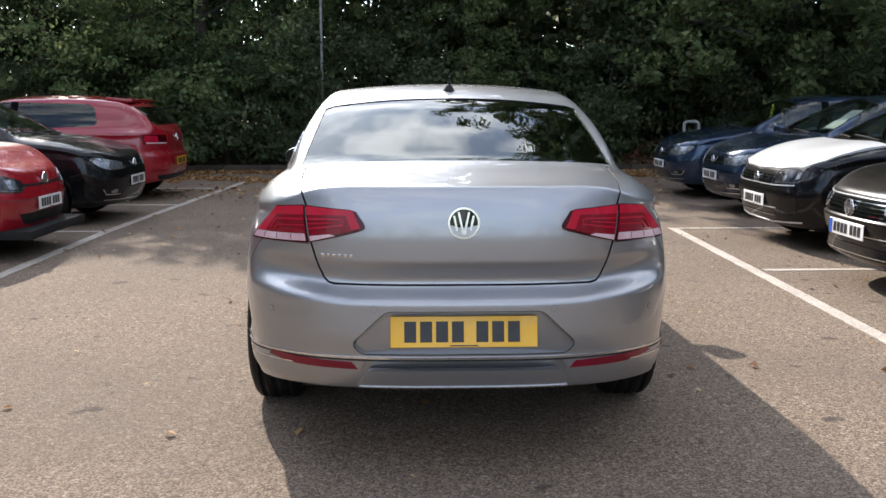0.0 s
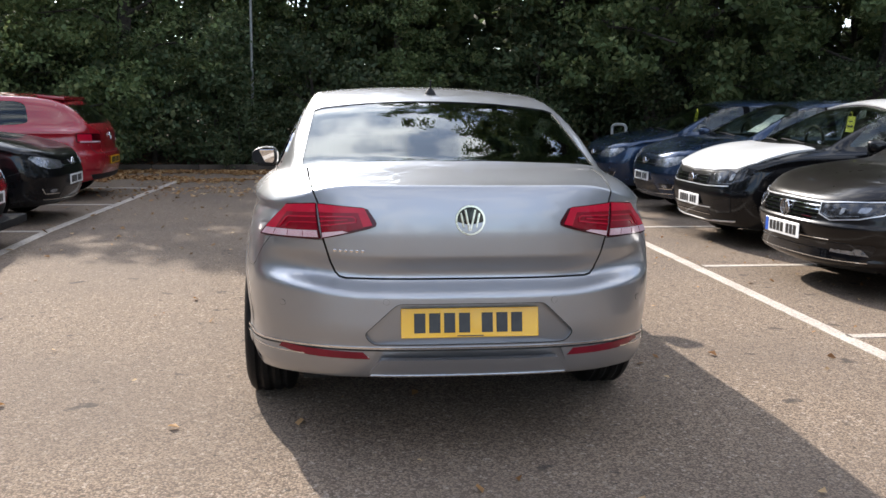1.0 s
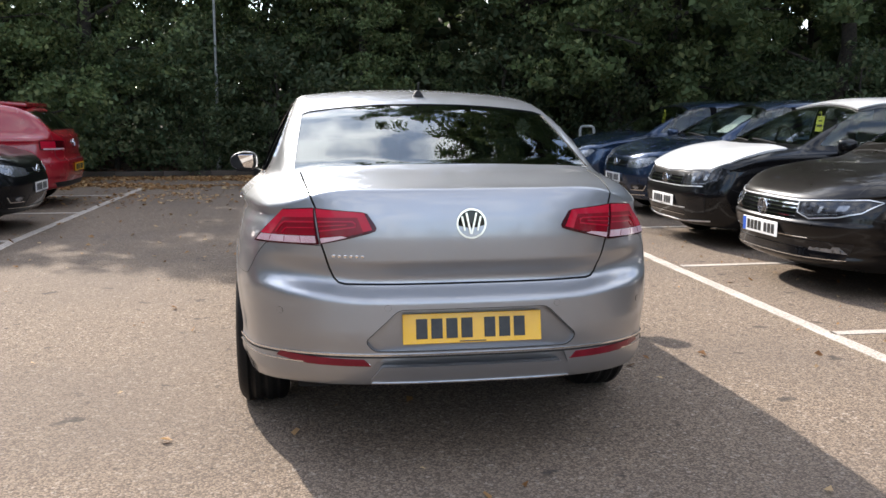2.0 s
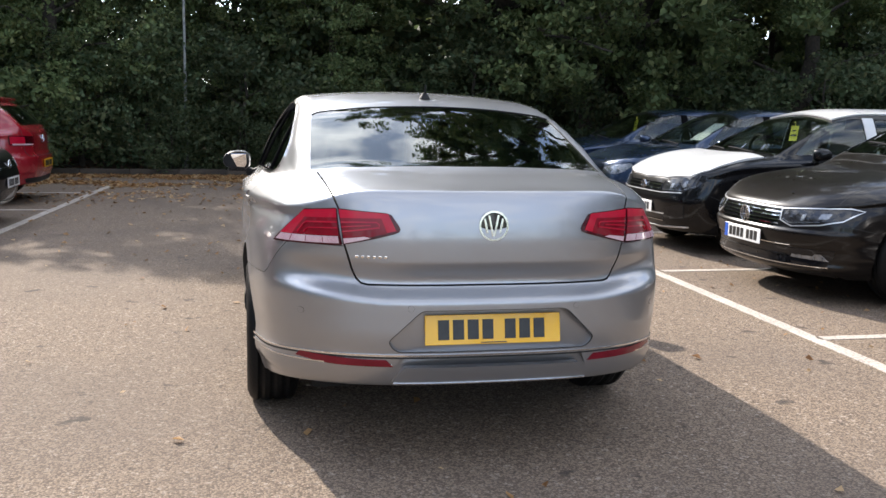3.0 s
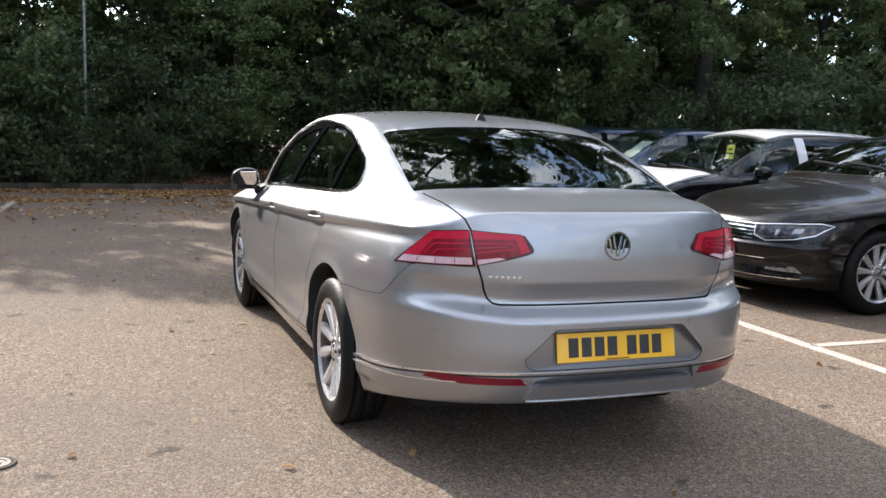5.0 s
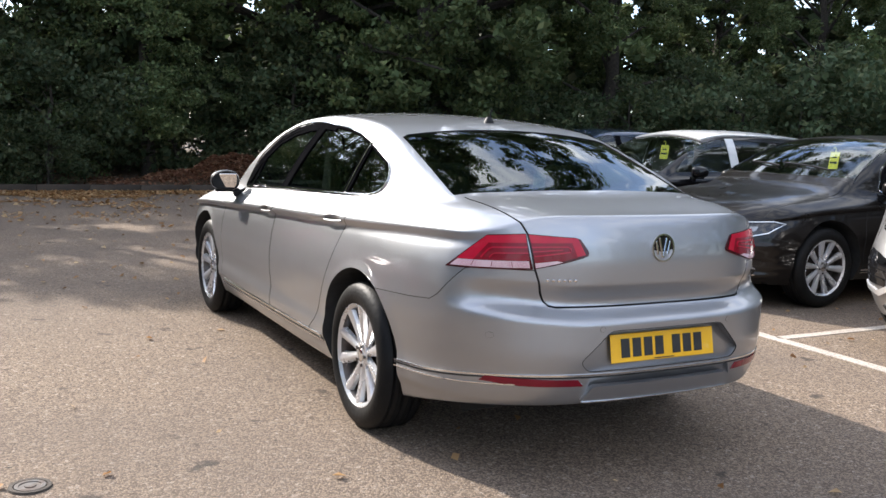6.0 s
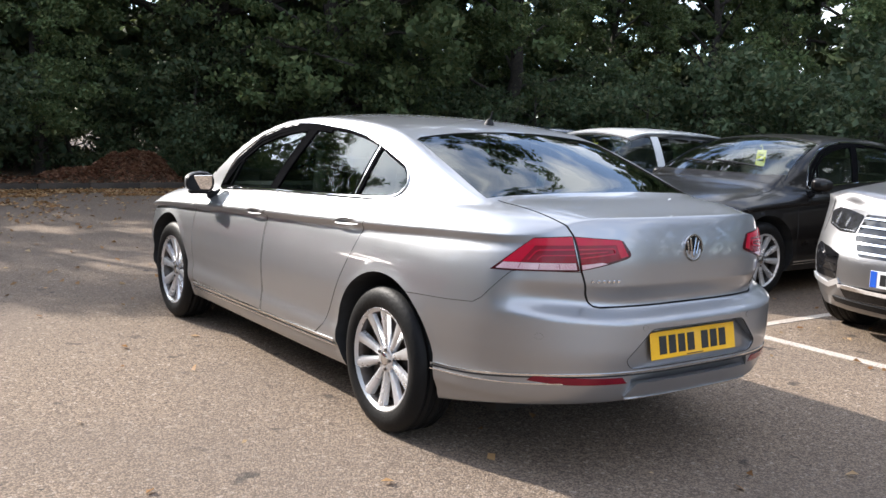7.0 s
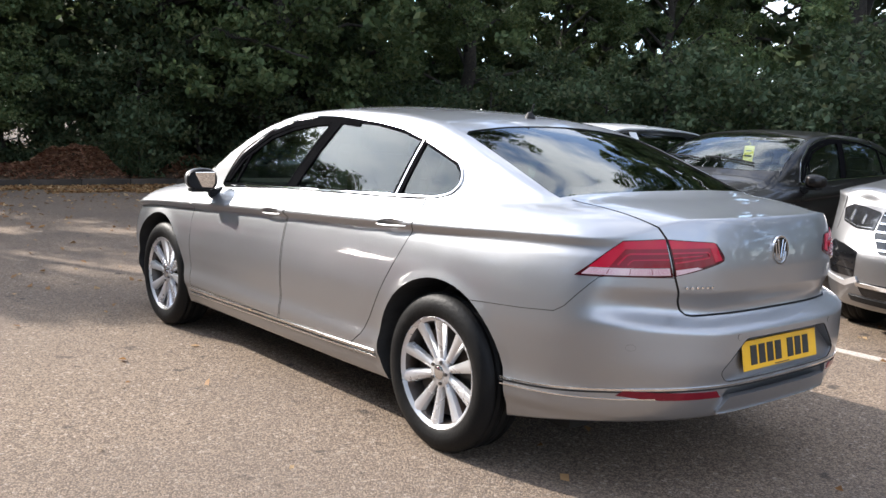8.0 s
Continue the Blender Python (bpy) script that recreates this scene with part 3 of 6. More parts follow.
def seat(root, x, y, drop):
    bm = rounded_box((0.48, 0.16, 0.60), 0.05, 3, pose(x, y, 0.93 + drop, 12))
    join_bm(bm, rounded_box((0.27, 0.10, 0.19), 0.045, 3, pose(x, y - 0.09, 1.27 + drop, 10)))
    for sx in (-0.06, 0.06):
        v, f = tube([(x + sx, y - 0.06, 1.16 + drop), (x + sx, y - 0.085, 1.24 + drop)], 0.006)
        extra = bmesh.new()
        extra.from_mesh(mesh_from("rod", v, f))
        join_bm(bm, extra)
    part("seat", bm, SEAT, root, "dark cloth seat with headrest")


def mirror_pair(root, x, y, z, mat, lower=PLASTIC):
    for sgn in (-1, 1):
        def pod(back, front, grow):
            bm = bmesh.new()
            bmesh.ops.create_uvsphere(bm, u_segments=24, v_segments=16, radius=1)
            for v in bm.verts:
                p = v.co
                p.x, p.y, p.z = (math.copysign(abs(q) ** 0.68, q) for q in p)
                p.y = min(max(p.y, back), front)
                k = 1 - 0.22 * max(0, p.x * sgn)
                p.x, p.y, p.z = p.x * 0.090 * grow, p.y * 0.085 * (1 - 0.3 * max(0, p.x * sgn)) - 0.035 * abs(p.x) ** 2, p.z * 0.066 * k * grow
            return bm

        holder = part("door_mirror", pod(-0.25, 1.0, 1.0), mat, root, "", pose(sgn * x, y, z, 0, 0, sgn * 8))
        part("mirror_surround", pod(-0.55, 0.2, 0.96), lower, holder)
        bm = rounded_box((0.185, 0.004, 0.092), 0.002, 1)
        for v in bm.verts:
            v.co.x *= 0.80
            v.co.z *= 1 - 1.4 * max(0, sgn * v.co.x)
        part("mirror_glass", bm, MIRROR, holder, "", pose(0, -0.050, 0, 8, 0, sgn * 16))
        bm = rounded_box((0.15, 0.075, 0.022), 0.009, 2, pose(-sgn * 0.02, 0.005, -0.062))
        join_bm(bm, rounded_box((0.12, 0.045, 0.035), 0.012, 2, pose(-sgn * 0.115, 0.015, -0.072, 0, sgn * 20, 0)))
        part("mirror_foot", bm, lower, holder)


def number_plate(root, mat, at, width=0.52, height=0.111, band=False, layout=(4, 3)):
    """A plate whose characters are plain bars."""
    plate = part("number_plate", rounded_box((width, 0.005, height), 0.002, 1), mat, root, "", at)
    count = sum(layout)
    cw, gap = 0.042, 0.014
    total = count * (cw + gap) + 0.03
    x = -total / 2 + cw / 2 + (0.02 if band else 0)
    for k, n in enumerate(layout):
        for _ in range(n):
            part("plate_bar", rounded_box((cw, 0.003, height * 0.66), 0.001, 1, pose(x, -0.0035, 0)), BAR, plate)
            x += cw + gap
        x += 0.03
    if band:
        part("plate_band", rounded_box((0.045, 0.003, height * 0.96), 0.001, 1, pose(-width / 2 + 0.025, -0.003, 0)), PLATE_BLUE, plate)
    else:
        part("plate_footer_bar", rounded_box((0.10, 0.002, 0.004), 0.0005, 1, pose(0, -0.003, -height * 0.44)), BAR, plate)
    return plate


def badge(root, at, radius=0.055):
    """A round maker's badge as plain shapes: a ring, a disc and slanted bars."""
    v, f = lathe([(radius * 0.86, 0.002), (radius * 0.88, 0.008), (radius, 0.008), (radius * 1.02, 0.0)], 40)
    ring = part("badge", mesh_from("badge", v, f), CHROME, root, "round chrome badge", at @ pose(0, 0, 0, 0, 0, -90))
    v, f = lathe([(0.0, 0.003), (radius * 0.9, 0.002), (radius * 0.9, 0.0)], 32)
    part("badge_disc", mesh_from("badge_disc", v, f), GLOSS_BLACK, ring)
    bm = bmesh.new()
    for x, z, a, ln in ((-0.52, 0.0, 12, 1.0), (0.52, 0.0, -12, 1.0), (-0.18, 0.0, 12, 1.45), (0.18, 0.0, -12, 1.45)):
        join_bm(bm, rounded_box((0.005, 0.15 * radius, ln * radius), 0.0012, 1, pose(0.005, x * radius, z * radius, a, 0, 0)))
    part("badge_bar", bm, CHROME, ring)
    return ring


def cylinder_mesh(x0, x1, y, z, r, mat, n=48):
    poly = [(y + r * math.cos(2 * math.pi * k / n), z + r * math.sin(2 * math.pi * k / n)) for k in range(n)]
    return prism(poly, "x", x0, x1, mat)


def car(name, label, spec, coat, at, fine=1.0, style=None, trim=PLASTIC, pane=None, category="car", cut_more=(), roof_coat=None):
    """The shell with its cabin, openings, panes, wheels, seats and mirrors. Returns the root, the shell and the skin mesh."""
    root = new(name)
    root.matrix_basis = at
    tagged(root, label, category)
    shell = Shell(spec, fine)
    body = shell.mesh
    body.materials.append(coat)
    wells = []
    for y in spec["hubs"]:
        for sgn in (-1, 1):
            a, b = sorted((sgn * (spec["track"] - 0.20), sgn * 1.3))
            wells.append(cylinder_mesh(a, b, y, spec["wheel_z"] + 0.01, spec["arch"], None))
    holes = []
    for poly in spec["side_windows"]:
        holes.append(prism(poly, "x", 0.35, 1.3))
        holes.append(prism(poly, "x", -1.3, -0.35))
    ends = [prism(spec["windscreen"], "z", spec["sill_z"], 2.5)]
    if spec.get("back_top"):
        ends.append(prism(spec["back_top"], "z", 1.02, 2.5))
    else:
        ends.append(prism(spec["back"], "y", -0.6, 0.75))
    skin = boolean(body, [merged(wells, GAP), shell.cavity(), merged(holes, PLASTIC), merged(ends, PLASTIC)])
    pane = pane or (GLASS, GLASS)
    part("windscreen", shell.patch(spec["windscreen"], "top", -0.004, 0.005, 0.06), pane[0], root, "curved tinted windscreen")
    if spec.get("back_top"):
        part("rear_window", shell.patch(spec["back_top"], "top", -0.004, 0.005, 0.05), pane[1], root, "dark tinted rear window")
    else:
        part("rear_window", shell.patch(spec["back"], "rear", -0.004, 0.005, 0.06), pane[1], root, "dark tinted rear window")
    for k, poly in enumerate(spec["side_windows"]):
        for face in ("left", "right"):
            part("side_window", shell.patch(poly, face, -0.004, 0.005, 0.05), pane[1] if k else pane[0], root)
    for poly in spec.get("pillars", ()):
        for face in ("left", "right"):
            part("pillar_trim", shell.patch(poly, face, 0.002, 0.006, 0.05), TRIM_BLACK, root)
    hang_wheels(root, wheel_meshes(style or WHEEL), spec["track"], spec["hubs"], spec["wheel_z"])
    for x, y in spec["seats"]:
        seat(root, x, y, 0.0 if y > 1.6 else -0.17)
    part("steering_wheel", mesh_from("steering_wheel", *lathe_ring(0.18, 0.016)), PLASTIC, root, "", pose(0.36, spec["dash"] - 0.28, 0.98, -65, 0, 90))
    part("parcel_shelf", rounded_box((spec["width"] * 1.30, 0.5, 0.03), 0.01, 1, pose(0, spec["room"][0] + 0.26, 1.0 if spec.get("back_top") else 0.96)), SHELF, root)
    # underbody and an added black slab deepen the shade on the ground
    part("underbody", rounded_box((2 * spec["track"] - 0.34, spec["length"] - 1.65, 0.09), 0.03, 2, pose(0, spec["length"] / 2 + 0.15, 0.235 + 0.6 * max(0.0, spec["wheel_z"] - 0.334))), PLASTIC, root, "black underbody, set low to deepen the shade beneath")
    part("underbody", rounded_box((1.28, 3.15, 0.08), 0.03, 2, pose(0, 2.10, 0.235)), SLAB_BLACK, root, "black slab added to deepen the shade under the car")
    part("dashboard", rounded_box((spec["width"] * 1.6, 0.42, 0.2), 0.06, 3, pose(0, spec["dash"], 0.88)), PLASTIC, root)
    return root, shell, skin


def lathe_ring(radius, thick):
    return lathe([(radius + thick * math.cos(a), thick * math.sin(a)) for a in np.linspace(0, 2 * math.pi, 9)[:-1]], 36, True)


WHEEL = dict(tyre=0.334, rim=0.238, half=0.105, pairs=5, spread=0.44, spoke=0.033)
WHEEL_SMALL = dict(tyre=0.305, rim=0.195, half=0.095, pairs=5, spread=0.4, spoke=0.03)
WHEEL_BIG = dict(tyre=0.375, rim=0.25, half=0.125, pairs=5, spread=0.42, spoke=0.034)

SALOON = dict(
    length=4.767, width=0.916, rear_n=3.3, rear_d=1.05, end_run=0.66, front_n=2.7, front_d=0.75, line=0.90, ledge_rise=0.03, crisp=0.0032, rows=1.9, flare_run=0.07, flare=0.007,
    taper=[(0, 0.945), (0.5, 0.95), (1.1, 0.982), (1.9, 1.0), (3.6, 1.0), (4.767, 0.985)],
    rear=[(0.2, 0.14), (0.30, 0.085), (0.345, 0.05), (0.40, 0.03), (0.44, 0.022), (0.55, 0.010), (0.635, 0.010), (0.652, 0.0105), (0.657, 0.014), (0.690, 0.078), (0.702, 0.092), (0.72, 0.095), (0.775, 0.079), (0.79, 0.075), (0.86, 0.074), (0.93, 0.081), (1.0, 0.098), (1.035, 0.112), (1.05, 0.122)],
    corner=[(0.2, 0.14), (0.30, 0.085), (0.345, 0.05), (0.40, 0.03), (0.44, 0.022), (0.55, 0.010), (0.64, 0.010), (0.74, 0.022), (0.85, 0.040), (0.93, 0.066), (1.0, 0.096), (1.05, 0.122)],
    front=[(0.18, 0.20), (0.23, 0.09), (0.26, 0.048), (0.285, 0.040), (0.31, 0.055), (0.39, 0.050), (0.42, 0.026), (0.49, 0.006), (0.526, 0.002), (0.536, 0.010), (0.545, 0.020), (0.60, 0.028), (0.70, 0.07), (0.80, 0.14)],
    side=[(0.15, 0.11), (0.2, 0.075), (0.26, 0.045), (0.31, 0.028), (0.345, 0.012), (0.38, 0.009), (0.44, 0.015), (0.53, 0.006), (0.62, 0.0), (0.71, 0.005), (0.78, 0.014), (0.83, 0.024), (0.862, 0.032), (0.872, 0.033), (0.888, 0.011), (0.90, 0.003)],
    side_tail=[(0.15, 0.11), (0.2, 0.075), (0.26, 0.045), (0.31, 0.028), (0.345, 0.012), (0.38, 0.009), (0.44, 0.015), (0.53, 0.006), (0.61, 0.0), (0.70, 0.006), (0.78, 0.019), (0.84, 0.039), (0.862, 0.052), (0.872, 0.056), (0.888, 0.052), (0.90, 0.051)],
    edge=[(0, 0.972), (0.4, 0.970), (1.2, 0.935), (2.3, 0.885), (3.45, 0.825), (3.9, 0.80), (4.4, 0.755), (4.767, 0.70)],
    edge_rear=[(0, 1.05), (0.45, 1.05), (0.593, 1.042), (0.70, 1.005), (0.80, 0.97), (0.92, 0.96)],
    edge_front=[(0, 0.71), (0.5, 0.71), (0.92, 0.73)],
    low=[(0, 0.335), (0.35, 0.30), (0.8, 0.235), (1.5, 0.215), (3.4, 0.215), (4.3, 0.20), (4.767, 0.21)],
    deck=[(0, 1.05), (0.16, 1.056), (0.4, 1.080), (0.7, 1.102), (1.0, 1.105), (1.8, 1.08), (3.0, 1.03), (3.4, 1.0), (3.7, 0.965), (4.2, 0.90), (4.55, 0.81), (4.767, 0.71)],
    roof=[(0.45, 1.042), (0.6, 1.107), (0.8, 1.184), (1.0, 1.258), (1.3, 1.360), (1.475, 1.402), (1.8, 1.434), (2.2, 1.446), (2.6, 1.424), (2.9, 1.356), (3.2, 1.226), (3.55, 1.045), (3.8, 0.92)],
    cabin=[(0.3, 0.56), (0.7, 0.70), (1.2, 0.772), (1.8, 0.795), (2.4, 0.80), (3.0, 0.795), (3.4, 0.755), (3.8, 0.68)],
    crown=0.037, rail=0.03, belt=1.0, lean=(0.36, 0.37), room=(0.74, 3.5), floor=0.76, sill_z=0.93, dash=3.2,
    hubs=(1.06, 3.852), track=0.784, wheel_z=0.334, arch=0.388,
    side_windows=[
        [(3.17, 0.963), (2.44, 1.000), (2.262, 1.358), (2.40, 1.354), (2.61, 1.321), (2.82, 1.262), (3.045, 1.128)],
        [(2.36, 1.003), (1.53, 1.033), (1.490, 1.280), (1.65, 1.316), (1.86, 1.343), (2.05, 1.354), (2.180, 1.352)],
        [(1.488, 1.035), (1.235, 1.048), (1.155, 1.077), (1.140, 1.115), (1.155, 1.156), (1.20, 1.189), (1.455, 1.270)]],
    pillars=[[(2.435, 0.998), (2.365, 0.998), (2.185, 1.358), (2.257, 1.358)]],
    windscreen=[(-0.61, 2.75), (-0.3, 2.69), (0, 2.67), (0.3, 2.69), (0.61, 2.75), (0.725, 3.40), (0.4, 3.50), (0, 3.53), (-0.4, 3.50), (-0.725, 3.40)],
    back_top=[(-0.635, 0.648), (-0.4, 0.615), (0, 0.602), (0.4, 0.615), (0.635, 0.648), (0.630, 0.72), (0.586, 1.27), (0.55, 1.298), (0.3, 1.312), (0, 1.316), (-0.3, 1.312), (-0.55, 1.298), (-0.586, 1.27), (-0.630, 0.72)],
    seats=[(-0.37, 2.25), (0.37, 2.25), (-0.38, 1.35), (0, 1.35), (0.38, 1.35)],
)


def hatch(length, width, height, hubs, wheel, nose=0.72, bonnet=0.98, base=None, steep=0.34, track=None, up=0.0, pillar=0.0):
    """Measures of a hatchback from its main sizes."""
    yr, yf = hubs
    yc = base or yf - 0.18
    h, w = height, width
    top = h - 0.10
    b = 0.99 + up
    sw1 = [(yc - 0.28, b), (yc - 1.12, b + 0.01), (yc - 1.12, top), (yc - 1.0, top + 0.004), (yc - 0.62, top - 0.07)]
    sw2 = [(yc - 1.20, b + 0.01), (0.95 + pillar, b + 0.03), (0.80 + pillar, b + 0.06), (0.86 + pillar, top - 0.06), (0.98 + pillar, top - 0.02), (yc - 1.20, top)]
    return dict(
        length=length, width=w, rear_n=3.0, rear_d=0.5, front_n=3.1, front_d=0.58, line=0.88,
        taper=[(0, 0.97), (1.0, 1.0), (yf, 1.0), (length, 0.98)],
        rear=[(0.2, 0.12), (0.32, 0.05), (0.5, 0.01), (0.62, 0.012), (0.68, 0.06), (0.9, 0.07), (1.0, 0.09)],
        front=[(0.18, 0.16), (0.26, 0.07), (0.42, 0.02), (0.52, 0.005), (0.62, 0.03), (0.72, 0.07), (0.82, 0.13)],
        side=[(0.15, 0.10), (0.22, 0.05), (0.32, 0.02), (0.5, 0.004), (0.62, 0.0), (0.76, 0.008), (0.84, 0.016), (0.88, 0.008)],
        edge=[(0, 0.93 + up), (1.0, 0.92 + up), (yc - 0.6, 0.895 + up), (yf, 0.875 + up), (length - 0.35, nose + 0.09), (length, nose + 0.01)],
        edge_rear=[(0, 0.95 + up), (0.9, 0.93 + up)], edge_front=[(0, nose), (0.9, nose + 0.02)],
        low=[(0, 0.28), (0.7, 0.22), (yf, 0.2), (length, 0.22)],
        deck=[(0, 0.96 + up), (0.3, 1.0 + up), (1.0, 1.05 + up), (yc - 0.5, 1.02 + up), (yc, bonnet), (yc + 0.4, bonnet - 0.05), (length - 0.3, nose + 0.11), (length - 0.08, nose + 0.03), (length, nose)],
        roof=[(0.04, 0.90 + up), (0.12, 1.0 + up), (steep, h - 0.13), (steep + 0.2, h - 0.055), (1.0, h - 0.015), (1.5, h), (yc - 1.15, h - 0.01), (yc - 0.8, h - 0.07), (yc - 0.5, h - 0.2), (yc, bonnet), (yc + 0.25, bonnet - 0.18)],
        cabin=[(0.1, w - 0.20), (0.6, w - 0.12), (1.5, w - 0.10), (yc - 0.6, w - 0.10), (yc, w - 0.14), (yc + 0.4, w - 0.2)],
        crown=0.05, rail=0.05, shoulder=8, belt=0.98 + up, lean=(0.26, 0.40), room=(0.55, yc - 0.02), floor=0.76 + up, sill_z=0.92 + up, dash=yc - 0.28, lip_run=0.06,
        hubs=hubs, track=track or w - 0.135, wheel_z=wheel["tyre"], arch=wheel["tyre"] + 0.045,
        side_windows=[rounded(sw1, 0.03, 3), rounded(sw2, 0.06, 3)],
        pillars=[[(yc - 1.11, b), (yc - 1.21, b), (yc - 1.21, top + 0.005), (yc - 1.11, top + 0.005)]],
        windscreen=[(-w + 0.255, yc - 0.77), (0, yc - 0.82), (w - 0.255, yc - 0.77), (w - 0.165, yc - 0.10), (0, yc - 0.0), (-w + 0.165, yc - 0.10)],
        back=[(-w + 0.30, 1.04 + up), (w - 0.30, 1.04 + up), (w - 0.34, h - 0.16), (-w + 0.34, h - 0.16)],
        seats=[(-0.35, yc - 1.15), (0.35, yc - 1.15), (-0.35, 0.75), (0.35, 0.75)],
    )


# ---- ground, lines and trees ----
def sheet(x0, x1, y0, y1, z, nx, ny, bump=None):
    xs, ys = np.linspace(x0, x1, nx), np.linspace(y0, y1, ny)
    verts = [(x, y, z + (bump(x, y) if bump else 0)) for x in xs for y in ys]
    faces = [(i * ny + j, (i + 1) * ny + j, (i + 1) * ny + j + 1, i * ny + j + 1) for i in range(nx - 1) for j in range(ny - 1)]
    return mesh_from("sheet", verts, faces, 60)


def asphalt_material():
    m = bpy.data.materials.new("worn_asphalt")
    m.use_nodes = True
    nt = m.node_tree
    nodes, links = nt.nodes, nt.links
    bsdf = nodes["Principled BSDF"]
    coord = nodes.new("ShaderNodeTexCoord")

    def tex(kind, scale, detail=4.0):
        n = nodes.new(kind)
        n.inputs["Scale"].default_value = scale
        if "Detail" in n.inputs and kind == "ShaderNodeTexNoise":
            n.inputs["Detail"].default_value = detail
        links.new(coord.outputs["Object"], n.inputs["Vector"])
        return n

    def remap(socket, a, b, c=0.0, d=1.0):
        r = nodes.new("ShaderNodeMapRange")
        for k, v in zip(("From Min", "From Max", "To Min", "To Max"), (a, b, c, d)):
            r.inputs[k].default_value = v
        links.new(socket, r.inputs["Value"])
        return r.outputs["Result"]

    def mix(fac, a, b):
        x = nodes.new("ShaderNodeMix")
        x.data_type = "RGBA"
        links.new(fac, x.inputs["Factor"])
        for k, v in (("A", a), ("B", b)):
            if isinstance(v, tuple):
                x.inputs[k].default_value = (*v, 1)
            else:
                links.new(v, x.inputs[k])
        return x.outputs["Result"]

    chips = tex("ShaderNodeTexVoronoi", 118.0)
    chips.feature = "F1"
    stone = nodes.new("ShaderNodeSeparateColor")
    links.new(chips.outputs["Color"], stone.inputs["Color"])
    base = mix(remap(stone.outputs["Red"], 0.1, 0.95), (0.129, 0.096, 0.070), (0.308, 0.234, 0.171))
    pale = tex("ShaderNodeTexVoronoi", 66.0)
    tone = nodes.new("ShaderNodeSeparateColor")
    links.new(pale.outputs["Color"], tone.inputs["Color"])
    base = mix(remap(tone.outputs["Green"], 0.88, 0.99), base, (0.36, 0.295, 0.235))
    binder = remap(chips.outputs["Distance"], 0.40, 0.80, 0.0, 0.7)
    base = mix(binder, base, (0.055, 0.044, 0.036))
    broad = tex("ShaderNodeTexNoise", 0.55, 6.0)
    base = mix(remap(broad.outputs["Fac"], 0.42, 0.66, 0.0, 0.45), base, (0.115, 0.092, 0.076))
    spots = tex("ShaderNodeTexNoise", 5.2, 3.0)
    base = mix(remap(spots.outputs["Fac"], 0.665, 0.72, 0.0, 0.7), base, (0.035, 0.032, 0.03))
    specks = tex("ShaderNodeTexNoise", 17.0, 2.0)
    base = mix(remap(specks.outputs["Fac"], 0.70, 0.74, 0.0, 0.75), base, (0.03, 0.027, 0.025))
    links.new(base, bsdf.inputs["Base Color"])
    bsdf.inputs["Roughness"].default_value = 0.95
    bsdf.inputs["Specular IOR Level"].default_value = 0.15
    b = nodes.new("ShaderNodeBump")
    b.inputs["Strength"].default_value = 0.7
    b.inputs["Distance"].default_value = 0.006
    links.new(remap(chips.outputs["Distance"], 0.0, 0.6, 1.0, 0.0), b.inputs["Height"])
    links.new(b.outputs["Normal"], bsdf.inputs["Normal"])
    return m


ASPHALT = asphalt_material()
LINE_PAINT = material("worn_line_paint", (0.50, 0.435, 0.365), 0.8, second=(0.38, 0.33, 0.275), scale=3, fine=(0.22, 0.19, 0.17), fine_scale=70, bump=0.4, bump_scale=150)
KERB = material("kerb_concrete", (0.065, 0.050, 0.038), 0.9, second=(0.035, 0.027, 0.020), scale=4, bump=0.4, bump_scale=90)
SOIL = material("leaf_strewn_soil", (0.045, 0.030, 0.020), 0.95, second=(0.085, 0.055, 0.032), scale=2.5, fine=(0.13, 0.085, 0.045), fine_scale=40, bump=0.8, bump_scale=30)
BARK = material("bark", (0.050, 0.040, 0.030), 0.9, second=(0.022, 0.018, 0.014), scale=14, bump=0.8, bump_scale=40)
GALV = material("galvanised_steel", (0.27, 0.28, 0.27), 0.65, 0.2, second=(0.18, 0.19, 0.18), scale=8)


